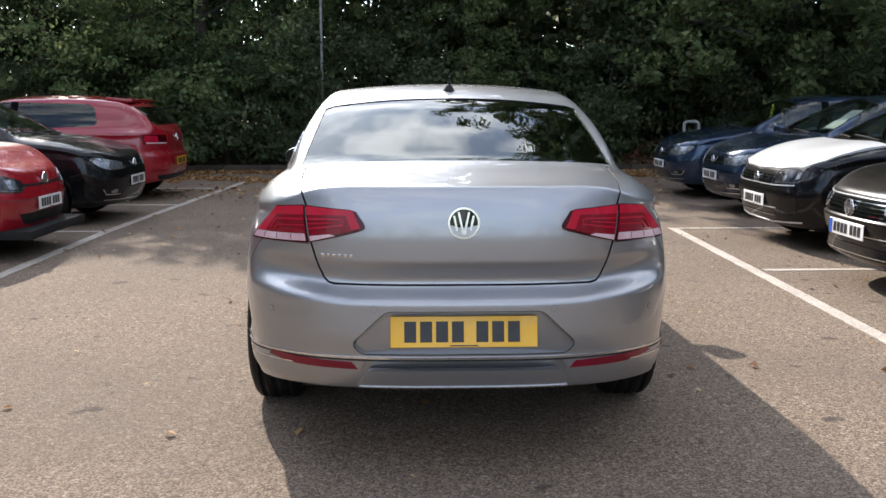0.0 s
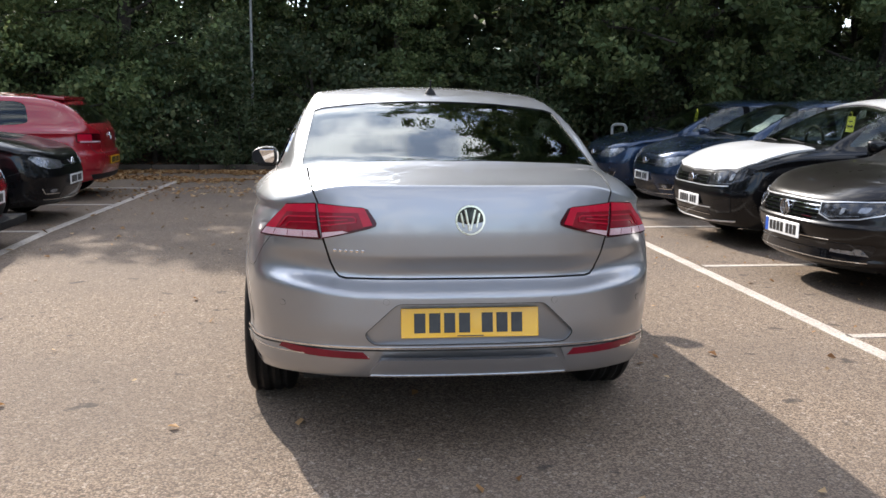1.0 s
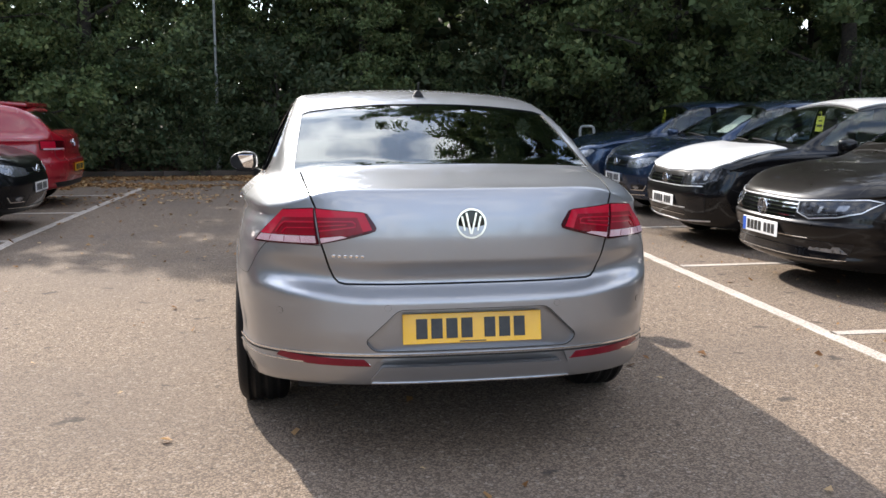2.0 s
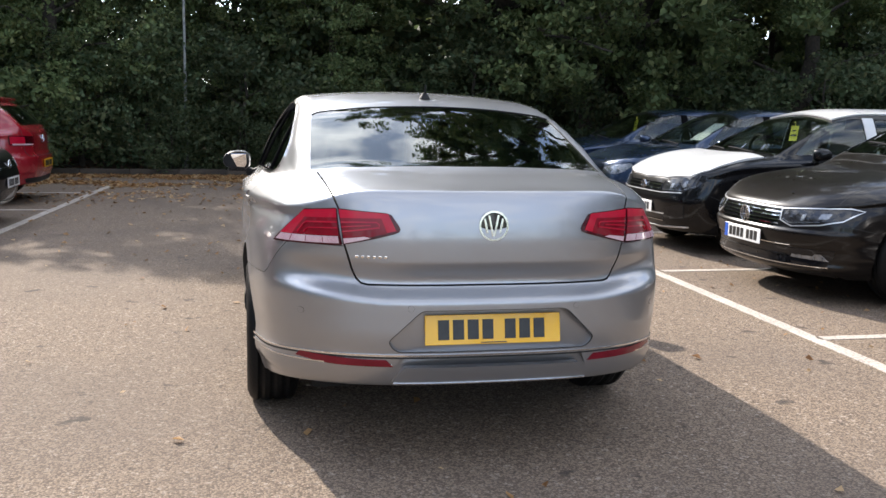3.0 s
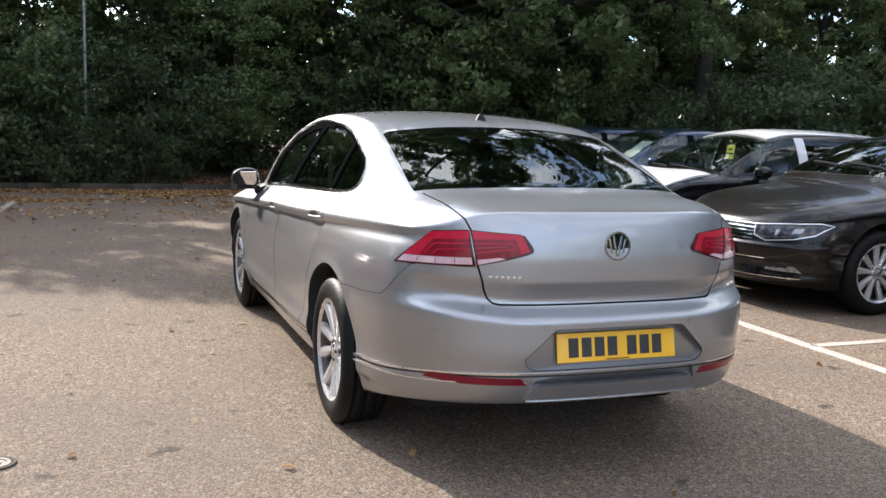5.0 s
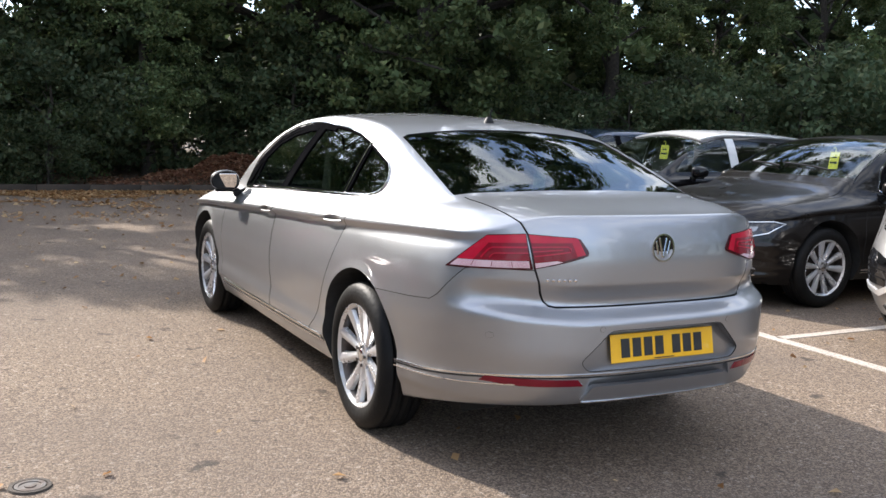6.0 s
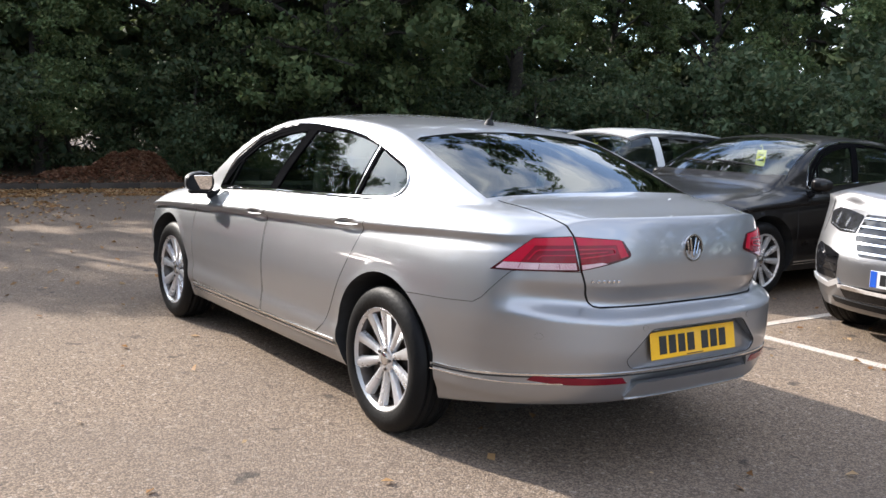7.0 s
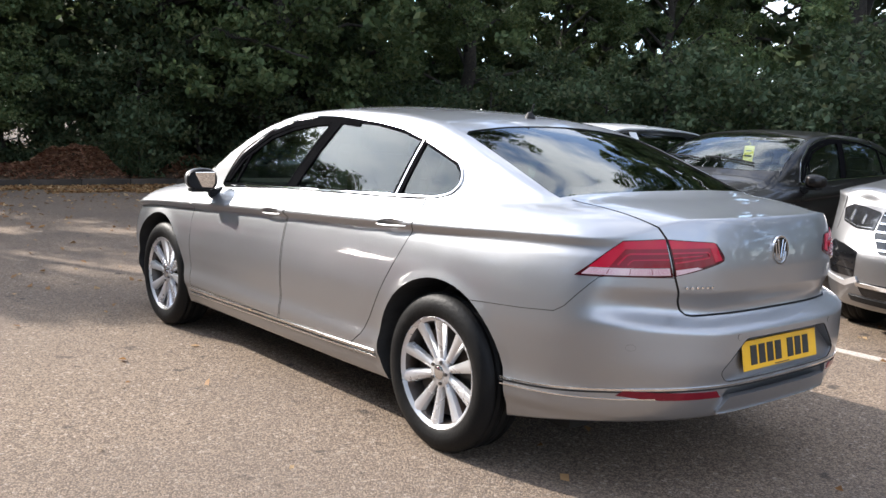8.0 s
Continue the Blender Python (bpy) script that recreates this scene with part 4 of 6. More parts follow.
def leaf_material(name, a, b, c):
    m = bpy.data.materials.new(name)
    m.use_nodes = True
    nt = m.node_tree
    nodes, links = nt.nodes, nt.links
    bsdf = nodes["Principled BSDF"]
    out = nodes["Material Output"]
    geo = nodes.new("ShaderNodeNewGeometry")
    ramp = nodes.new("ShaderNodeValToRGB")
    ramp.color_ramp.elements[0].color = (*a, 1)
    ramp.color_ramp.elements[1].color = (*c, 1)
    mid = ramp.color_ramp.elements.new(0.6)
    mid.color = (*b, 1)
    links.new(geo.outputs["Random Per Island"], ramp.inputs["Fac"])
    info = nodes.new("ShaderNodeObjectInfo")
    hsv = nodes.new("ShaderNodeHueSaturation")
    r = nodes.new("ShaderNodeMapRange")
    r.inputs["To Min"].default_value, r.inputs["To Max"].default_value = 0.75, 1.25
    links.new(info.outputs["Random"], r.inputs["Value"])
    links.new(r.outputs["Result"], hsv.inputs["Value"])
    links.new(ramp.outputs["Color"], hsv.inputs["Color"])
    links.new(hsv.outputs["Color"], bsdf.inputs["Base Color"])
    bsdf.inputs["Roughness"].default_value = 0.6
    bsdf.inputs["Specular IOR Level"].default_value = 0.22
    tr = nodes.new("ShaderNodeBsdfTranslucent")
    links.new(hsv.outputs["Color"], tr.inputs["Color"])
    mix = nodes.new("ShaderNodeMixShader")
    mix.inputs["Fac"].default_value = 0.4
    links.new(bsdf.outputs["BSDF"], mix.inputs[1])
    links.new(tr.outputs["BSDF"], mix.inputs[2])
    links.new(mix.outputs["Shader"], out.inputs["Surface"])
    return m


LEAF = leaf_material("tree_leaves", (0.086, 0.126, 0.055), (0.130, 0.176, 0.070), (0.200, 0.222, 0.092))
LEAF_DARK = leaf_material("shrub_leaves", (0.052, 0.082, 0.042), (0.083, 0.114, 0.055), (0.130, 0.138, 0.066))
LITTER = leaf_material("fallen_leaves", (0.20, 0.095, 0.036), (0.37, 0.205, 0.085), (0.54, 0.39, 0.22))
OLD_LITTER = leaf_material("old_leaves", (0.13, 0.055, 0.032), (0.25, 0.12, 0.07), (0.40, 0.24, 0.15))


def leaves(centres, radii, per, size, rng, flat=0.6):
    """Folded leaf blades scattered about clump centres, as vertices and faces."""
    n = len(centres)
    c = np.repeat(np.array(centres), per, 0)
    r = np.repeat(np.array(radii), per)[:, None]
    d = rng.normal(size=(n * per, 3))
    d /= np.linalg.norm(d, axis=1, keepdims=True)
    p = c + d * r * rng.random((n * per, 1)) ** 0.5 * np.array([1, 1, flat])
    a = rng.normal(size=(n * per, 3))
    a /= np.linalg.norm(a, axis=1, keepdims=True)
    up = rng.normal(size=(n * per, 3)) * 0.6 + np.array([0, 0, 1.0])
    b = np.cross(a, up)
    b /= np.linalg.norm(b, axis=1, keepdims=True) + 1e-9
    s = size * (0.6 + 0.8 * rng.random((n * per, 1)))
    nrm = np.cross(a, b)
    verts = np.stack([p - a * s * 0.5, p + b * s * 0.33 + nrm * s * 0.1, p + a * s * 0.55, p - b * s * 0.33 + nrm * s * 0.1], 1).reshape(-1, 3)
    return verts


def leaf_mesh(name, verts, mat):
    n = len(verts) // 4
    me = bpy.data.meshes.new(name)
    me.vertices.add(len(verts))
    me.vertices.foreach_set("co", verts.ravel())
    q = np.arange(n) * 4
    tri = np.stack([q, q + 1, q + 2, q, q + 2, q + 3], 1).ravel()
    me.loops.add(len(tri))
    me.loops.foreach_set("vertex_index", tri)
    me.polygons.add(2 * n)
    me.polygons.foreach_set("loop_start", np.arange(2 * n) * 3)
    me.update(calc_edges=True)
    me.materials.append(mat)
    return me


def tree(seed, height, spread, low, clumps, per, size, mat=LEAF, name="tree", label="tall dark green broadleaf tree at the wood's edge"):
    """A trunk with forked limbs, and a crown of leaf clumps about the twigs."""
    rng = np.random.default_rng(seed)
    root = new(name)
    tagged(root, label, "tree" if name == "tree" else "shrub", "trees at the wood's edge" if name == "tree" else "undergrowth shrubs")
    bends = [(0.12 * height * 0.1 * rng.normal(), 0.012 * height * rng.normal(), height * 0.85 * k / 6) for k in range(7)]
    bends[0] = (0, 0, -0.1)
    v, f = tube(bends, [0.022 * height * (1 - 0.75 * k / 6) * (1.35 if k == 0 else 1) for k in range(7)], 9)
    verts, faces = list(v), list(f)
    centres, radii = [], []
    limbs = int(10 + spread * 3)
    tips = []
    for k in range(limbs):
        t = low + (0.95 - low) * (k + 0.5) / limbs
        ang = k * 2.4 + rng.normal() * 0.4
        start = Vector(bends[0]).lerp(Vector(bends[6]), t)
        reach = spread * (1.0 - 0.55 * max(0, t - 0.35)) * (0.65 + 0.5 * rng.random())
        end = start + Vector((math.cos(ang) * reach, math.sin(ang) * reach, height * (0.06 + 0.12 * rng.random()) - 0.25 * reach * (t < 0.35)))
        midp = start.lerp(end, 0.5) + Vector((0, 0, 0.12 * reach))
        pts = [start.lerp(midp, 0.5) if q == 1 else (start if q == 0 else (midp if q == 2 else end)) for q in range(4)]
        v, f = tube(pts, [0.05 * (height / 8) * (1 - 0.28 * q) for q in range(4)], 6)
        o = len(verts)
        verts += list(v)
        faces += [tuple(i + o for i in q) for q in f]
        tips.append((midp, end, reach))
    for _ in range(clumps):
        a, b, reach = tips[rng.integers(len(tips))]
        q = a.lerp(b, 0.1 + 1.0 * rng.random())
        q = q + Vector(rng.normal(size=3) * np.array([0.30, 0.30, 0.34]) * (0.5 + 0.35 * reach))
        q.z = max(q.z, 0.25)
        centres.append(tuple(q))
        radii.append(0.22 + 0.28 * rng.random())
    part("trunk", mesh_from("trunk", verts, faces, 50), BARK, root)
    part("crown", leaf_mesh("crown", leaves(centres, radii, per, size, rng), mat), None, root)
    return root


# ---- the setting ----
def soil_height(x, y):
    n = noise.noise((x * 0.35, y * 0.35, 0.0)) * 0.12 + noise.noise((x * 1.7, y * 1.7, 3.0)) * 0.04
    rise = min(1.0, max(0.0, (y - 16.2) / 4.0)) * 0.4
    return rise + n * min(1.0, max(0.0, (y - 15.4) / 0.8)) if y > 15.4 else 0.0


tagged(part("ground", sheet(-600, 600, -600, 600, -0.06, 13, 13), SOIL), "wide earth ground strewn with old leaves", "ground", kind="structure")
tagged(part("pavement", sheet(-45, 8.6, -45, 15.5, 0.0, 9, 9), ASPHALT), "worn grey-brown chipped asphalt of a car park", "car park", kind="structure")
tagged(part("earth_bank", sheet(-45, 45, 15.62, 40, 0.02, 90, 40, soil_height), SOIL), "brown earth bank under the trees, leaf strewn", "earth bank", kind="structure")
side_bank = part("side_bank", sheet(8.75, 45, -45, 15.6, 0.05, 30, 50), SOIL)
tagged(side_bank, "brown earth strip beside the parking bays", "earth bank", kind="structure")

kerb = new("kerb")
tagged(kerb, "low dark concrete kerb edging the car park", "kerb", kind="structure")
kerb_mesh = None
for k in range(46):
    if kerb_mesh is None:
        piece = part("kerb_stone", rounded_box((0.905, 0.13, 0.22), 0.015, 2), KERB, kerb)
        kerb_mesh = piece.data
    else:
        piece = part("kerb_stone", kerb_mesh, None, kerb)
    piece.matrix_basis = pose(-20 + 0.915 * k, 15.56 + 0.004 * math.sin(k * 2.1), 0.0 + 0.004 * math.sin(k * 1.3), 0, 0, 0.3 * math.sin(k))
for k in range(40):
    piece = part("kerb_stone", kerb_mesh, None, kerb)
    piece.matrix_basis = pose(8.67, -20 + 0.915 * k, 0.0, 0, 0, 90)


def painted_line(a, b, width=0.10):
    """A painted line with slightly ragged edges, 3 mm proud of the asphalt."""
    a, b = Vector((*a, 0)), Vector((*b, 0))
    d = (b - a).normalized()
    w = Vector((-d.y, d.x, 0))
    n = max(2, int((b - a).length / 0.06))
    verts, faces = [], []
    for k in range(n + 1):
        p = a.lerp(b, k / n)
        for sgn in (-1, 1):
            off = width / 2 + 0.006 * noise.noise((p.x * 9 + sgn * 7, p.y * 9, 1.0)) + 0.004 * noise.noise((p.x * 40, p.y * 40 + sgn * 5, 2.0))
            q = p + w * off * sgn
            verts += [(q.x, q.y, 0.004), (q.x, q.y, -0.004)]
    for k in range(n):
        o = 4 * k
        faces += [(o, o + 2, o + 6, o + 4)[::-1], (o, o + 4, o + 5, o + 1)[::-1], (o + 2, o + 3, o + 7, o + 6)[::-1]]
    ob = part("parking_line", mesh_from("parking_line", verts, faces, 60), LINE_PAINT)
    return tagged(ob, "worn white painted parking line on asphalt", "parking line", "parking lines", "structure")


painted_line((2.63, 6.70), (2.47, -1.0), 0.10)
painted_line((2.45, -1.0), (2.40, -12.0), 0.10)
for y in (6.66, 4.15, 1.74, -0.70):
    painted_line((2.66 if y > 2 else 2.56, y), (7.6, y + 0.02), 0.085)
painted_line((-3.055, 13.38), (-3.42, 6.6), 0.10)
painted_line((-3.42, 6.6), (-3.46, -6.0), 0.10)
for y in (4.1, 6.62, 9.18, 11.58):
    painted_line((-3.42 + 0.055 * max(0, y - 6.6), y), (-8.4, y + 0.05), 0.085)

# ---- woodland ----
stock = [tree(11, 8.3, 2.6, 0.06, 330, 92, 0.090), tree(12, 8.5, 2.9, 0.04, 340, 92, 0.088), tree(13, 8.0, 2.5, 0.08, 320, 92, 0.092)]
giants = [tree(51, 16.5, 4.6, 0.14, 640, 105, 0.132, label="very tall broadleaf tree with a wide crown")]
tall = [tree(21, 13.0, 3.8, 0.08, 400, 100, 0.116, label="tall broadleaf tree with high spreading crown"), tree(22, 12.0, 3.4, 0.06, 380, 100, 0.116, label="tall broadleaf tree with high spreading crown")]
low_shrubs = [tree(31, 3.0, 1.25, 0.02, 112, 56, 0.096, LEAF_DARK, "shrub", "dense dark green shrub in the undergrowth"),
              tree(32, 2.6, 1.4, 0.02, 112, 56, 0.093, LEAF_DARK, "shrub", "dense dark green shrub in the undergrowth")]
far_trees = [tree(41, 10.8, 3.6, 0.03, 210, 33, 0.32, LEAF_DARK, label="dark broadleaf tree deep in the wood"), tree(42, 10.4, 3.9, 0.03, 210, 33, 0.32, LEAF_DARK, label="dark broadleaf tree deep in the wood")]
deep_trees = [tree(43, 13.0, 4.4, 0.05, 210, 36, 0.43, LEAF_DARK, label="tall dark broadleaf tree in the wood or the unseen surround")]


placed = []


def plant(pool, spots, seed, size=1.0):
    rng = random.Random(seed)
    for k, (x, y) in enumerate(spots):
        src = pool[k % len(pool)]
        m = pose(x, y, soil_height(x, y) - 0.05, 0, 0, rng.uniform(0, 360)) @ Matrix.Scale(size * rng.uniform(0.92, 1.08), 4)
        if src not in placed:
            src.matrix_basis = m
            placed.append(src)
        else:
            copy_thing(src, m)


rng = random.Random(5)
row = [(x, y + (2.0 if abs(x + 2.1) < 2.4 else 0.0)) for x, y in ((-17 + 2.05 * k + rng.uniform(-0.5, 0.5), 17.6 + rng.uniform(-0.5, 0.6)) for k in range(10))]
plant(stock, [p for p in row if p[0] < -4.6], 1, 1.06)
plant(stock, [p for p in row if p[0] >= -4.6], 1, 0.80)
plant(giants, [(4.7, 18.7)], 6)
plant(giants, [(7.6, 16.2)], 7, 1.25)
plant(tall, [(5.2, 18.4), (6.4, 15.6)], 2)
plant(tall, [(10.6, 14.2), (12.8, 10.4), (12.6, 6.2), (12.6, 1.8), (12.6, -3.0), (14.5, 15.0)], 2, 0.62)
plant(low_shrubs, [(x, y + (2.5 if 0.1 < x < 6.2 else -0.25)) for x, y in ((-15 + 1.55 * k + rng.uniform(-0.4, 0.4), 16.6 + rng.uniform(-0.3, 0.5)) for k in range(14))]
      + [(4.2, 17.3), (5.6, 17.4)] + [(6.6 + 1.1 * k, 15.6 - 0.5 * k + rng.uniform(-0.3, 0.3)) for k in range(3)] + [(10.0 + rng.uniform(-0.4, 0.5), 12.6 - 1.5 * k) for k in range(11)], 3)
plant(deep_trees, [(-26 + 4.6 * k + rng.uniform(-0.8, 0.8), 28.6 + rng.uniform(-0.6, 0.6)) for k in range(10)], 9, 0.58)
plant(low_shrubs, [(-19 + 2.5 * k + rng.uniform(-0.5, 0.5), 19.6 + rng.uniform(-0.5, 0.5)) for k in range(12)], 17, 1.5)
plant(deep_trees, [(-34 + 4.4 * k + rng.uniform(-0.8, 0.8), 37.0 + rng.uniform(-1, 1)) for k in range(9)], 15, 0.72)
plant(low_shrubs, [(-2.3, 15.95), (-1.0, 16.1), (3.85, 16.35)], 19, 0.5)
plant(deep_trees, [(9.5, 27.5), (13.5, 25.5), (17.5, 23.0), (21.0, 20.0), (23.0, 15.0)], 20, 1.45)
# unseen trees added at right rear to darken what the boot lid reflects
plant(deep_trees, [(12.6, -6.4), (12.4, -10.2), (13.0, -14.4), (14.0, -18.8), (15.4, -23.4)], 21, 1.25)
plant(far_trees, [(15.0, 31.0), (19.0, 28.5), (23.0, 25.5), (26.5, 21.5), (28.5, 16.5), (30.0, 11.0)], 23, 1.15)
plant(far_trees, [(1.8, 22.6), (5.2, 22.0), (8.2, 21.0), (11.2, 19.6)], 22)
plant(deep_trees, [(-23.5, 33.0), (-27.5, 29.0), (-31.0, 25.5), (-34.0, 21.0)], 18, 1.0)
# row added out of view behind the camera, masking low sky in reflections
plant(deep_trees, [(-30 + 7.0 * k + rng.uniform(-0.8, 0.8), -41.0 + rng.uniform(-1, 1)) for k in range(10)], 16, 1.0)
plant(far_trees, [(-20 + 3.6 * k + rng.uniform(-0.6, 0.6), 21.2 + rng.uniform(-0.4, 0.4)) for k in range(6)], 14, 0.50)
plant(far_trees, [(-24 + 3.6 * k + rng.uniform(-0.6, 0.6), 24.0 + rng.uniform(-0.6, 0.6)) for k in range(12)], 24, 0.62)
plant(far_trees, [(19.0 + rng.uniform(-0.8, 0.8), 17 - 3.6 * k) for k in range(7)] + [(-16.4 + rng.uniform(-0.6, 0.6), 14 - 3.2 * k) for k in range(8)], 4)

# ---- lamp post, hoop, cover and fallen leaves ----
post = new("lamp_post")
tagged(post, "slim grey metal lamp post before the trees", "lamp post")
part("post", mesh_from("post", *tube([(0, 0, 0), (0, 0, 1.0), (0, 0, 1.02), (0, 0, 5.6)], [0.050, 0.050, 0.030, 0.024], 14)), GALV, post)
part("door_collar", mesh_from("door_collar", *tube([(0, 0, 0.98), (0, 0, 1.05)], 0.062, 14)), GALV, post)
part("bracket", mesh_from("bracket", *tube([(0, 0, 5.5), (0, -0.15, 5.68), (0, -0.6, 5.72)], 0.028, 10)), GALV, post)
part("lantern", rounded_box((0.18, 0.5, 0.10), 0.03, 2, pose(0, -0.8, 5.70)), GALV, post)
post.matrix_basis = pose(-2.04, 16.1, 0.0)

hoop = part("hoop_barrier", mesh_from("hoop_barrier", *tube([(0, 0, -0.05)] + [(0, 0, z) for z in (0.3, 0.6, 0.9)] + [(0.06 - 0.06 * math.cos(a), 0, 0.98 + 0.06 * math.sin(a)) for a in np.linspace(0, 1.57, 5)]
            + [(0.17 + 0.06 * math.sin(a), 0, 0.98 + 0.06 * math.cos(a)) for a in np.linspace(0, 1.57, 5)] + [(0.23, 0, z) for z in (0.9, 0.6, 0.3, -0.05)], 0.024, 10)), GALV)
hoop.matrix_basis = pose(4.28, 12.0, 0, 0, 0, -25)
tagged(hoop, "bent galvanised steel hoop barrier by the bays", "barrier")

cover = new("stopcock_cover")
tagged(cover, "small round iron cover set in the asphalt", "cover")
v, f = lathe([(0.060, 0.004), (0.060, 0.008), (0.074, 0.008), (0.078, 0.0)], 36)
part("surround", mesh_from("surround", v, f), KERB, cover, "worn concrete ring", pose(0, 0, 0, 0, -90, 0))
v, f = lathe([(0.0, 0.008), (0.02, 0.008), (0.022, 0.005), (0.038, 0.005), (0.040, 0.008), (0.055, 0.008), (0.058, 0.002)], 36)
part("lid", mesh_from("lid", v, f), DISC, cover, "rusty iron lid", pose(0, 0, 0, 0, -90, 0))
cover.matrix_basis = pose(-2.25, 0.86, 0.0)


def litter(name, count, spot, size, label, height=None, seed=3, mat=LITTER):
    rng = np.random.default_rng(seed)
    pts = []
    while len(pts) < count:
        x, y, keep = spot(rng)
        if rng.random() < keep:
            pts.append((x, y, (height(x, y) if height else 0.0) + 0.006 + 0.006 * rng.random()))
    p = np.array(pts)
    n = len(p)
    ang = rng.random(n) * 6.283
    a = np.stack([np.cos(ang), np.sin(ang), 0.35 * rng.normal(size=n)], 1)
    b = np.stack([-np.sin(ang), np.cos(ang), 0.35 * rng.normal(size=n)], 1)
    s = size * (0.5 + rng.random((n, 1)))
    up = np.array([0, 0, 1.0])
    curl = s * 0.25 * rng.random((n, 1))
    verts = np.stack([p - a * s * 0.5, p + b * s * 0.34 + up * curl, p + a * s * 0.5, p - b * s * 0.34 + up * curl], 1).reshape(-1, 3)
    verts[:, 2] = np.maximum(verts[:, 2], 0.004)
    ob = part(name, leaf_mesh(name, verts, mat), None)
    return tagged(ob, label, "leaves", kind="stuff")


def far_patch(rng):
    x, y = rng.uniform(-9, 6), 15.3 - abs(rng.normal()) * 1.9
    drift = noise.noise((x * 0.5, y * 0.7, 5.0)) + 0.5 * noise.noise((x * 2.1, y * 2.1, 1.0))
    return x, y, 0.04 + 0.96 * ((y > 14.7 + 0.4 * drift) or (drift > 0.02 and (y > 13.6 or x < 0.2)))


litter("fallen_leaves", 19000, far_patch, 0.065, "drift of dry brown leaves at the asphalt edge")
litter("fallen_leaves", 520, lambda r: (r.uniform(-8, 2.4), r.uniform(4.5, 13.5), 0.6), 0.048, "dry leaves scattered over shaded asphalt", seed=4)
litter("fallen_leaves", 90, lambda r: (r.uniform(-5, 4), r.uniform(-2.0, 4.5), 1.0), 0.045, "few small dry leaves on sunlit asphalt", seed=5)
litter("fallen_leaves", 420, lambda r: (r.uniform(2.2, 7), r.uniform(-1, 12), 0.7), 0.042, "dry leaves scattered among the bays", seed=6)
litter("fallen_leaves", 3500, lambda r: (r.uniform(-14, 12), 15.65 + abs(r.normal()) * 2.0, 1.0), 0.085, "thick leaf litter on the earth bank", lambda x, y: soil_height(x, y) + 0.02, seed=7, mat=OLD_LITTER)


def heap_height(x, y):
    h = 0.58 * math.exp(-((x - 2.65) / 0.75) ** 4 - ((y - 16.5) / 0.5) ** 2) + 0.28 * math.exp(-((x - 1.4) / 0.6) ** 2 - ((y - 16.4) / 0.45) ** 2)
    h += 0.44 * math.exp(-((x - 5.0) / 0.6) ** 2 - ((y - 16.5) / 0.45) ** 2)
    return soil_height(x, y) + h * (1 + 0.22 * noise.noise((x * 4, y * 4, 2.0))) - 0.03 if y > 15.4 else -0.03


heap = part("mound", sheet(-0.4, 6.4, 15.66, 17.6, 0.02, 86, 34, heap_height), SOIL)
tagged(heap, "low heap of raked brown leaves and twigs", "heap")
litter("heap_leaves", 9500, lambda r: ((x := r.uniform(-0.3, 6.3)), (y := r.uniform(15.7, 17.4)), max(0.05, min(1.0, 3 * (heap_height(x, y) - soil_height(x, y))))), 0.075, "dry brown leaves on the raked heap", lambda x, y: max(0.0, heap_height(x, y)) + 0.05, seed=8, mat=OLD_LITTER)

# ---- the silver saloon ----
def inset(poly, d):
    """The polygon drawn in by d."""
    area = sum(a[0] * b[1] - b[0] * a[1] for a, b in zip(poly, poly[1:] + poly[:1]))
    poly = poly if area > 0 else poly[::-1]
    out = []
    for a, b, c in zip(poly[-1:] + poly[:-1], poly, poly[1:] + poly[:1]):
        e, f = (Vector(b) - Vector(a)).normalized(), (Vector(c) - Vector(b)).normalized()
        n = Vector((-e.y - f.y, e.x + f.x))
        n = n.normalized() / max(0.35, math.sqrt(max(0.0, (1 + e.dot(f)) / 2)))
        out.append((b[0] + n.x * d, b[1] + n.y * d))
    return out


def panel(body, poly, axis, lo, hi, gap=0.0045):
    """Cuts a panel out of the body with an open joint round it; returns the body left and the panel."""
    piece = boolean(body.copy(), [prism(inset(poly, gap), axis, lo, hi, GAP)], "INTERSECT")
    return boolean(body, [prism(poly, axis, lo, hi, GAP)]), piece


def corner_face(sgn, degrees=45):
    """A view at a rear corner, sgn -1 the left one. u runs along the skin from rear to side."""
    a = radians(degrees)
    d = Vector((-sgn * math.sin(a), math.cos(a), 0))
    u = Vector((sgn * math.cos(a), math.sin(a), 0))
    return (d * -4, u, Vector((0, 0, 1)), d)


def on_face(face, p):
    return (Vector(p).dot(face[1]), p[2])


def quad(corners):
    """Bilinear places in a four-sided field: (0, 0), (1, 0), (1, 1), (0, 1)."""
    a, b, c, d = corners
    return lambda s, t: tuple((1 - s) * (1 - t) * a[k] + s * (1 - t) * b[k] + s * t * c[k] + (1 - s) * t * d[k] for k in (0, 1))


def field(q, s0, s1, t0, t1, n=5):
    return [q(s0 + (s1 - s0) * k / n, t0) for k in range(n + 1)] + [q(s1 + (s0 - s1) * k / n, t1) for k in range(n + 1)]


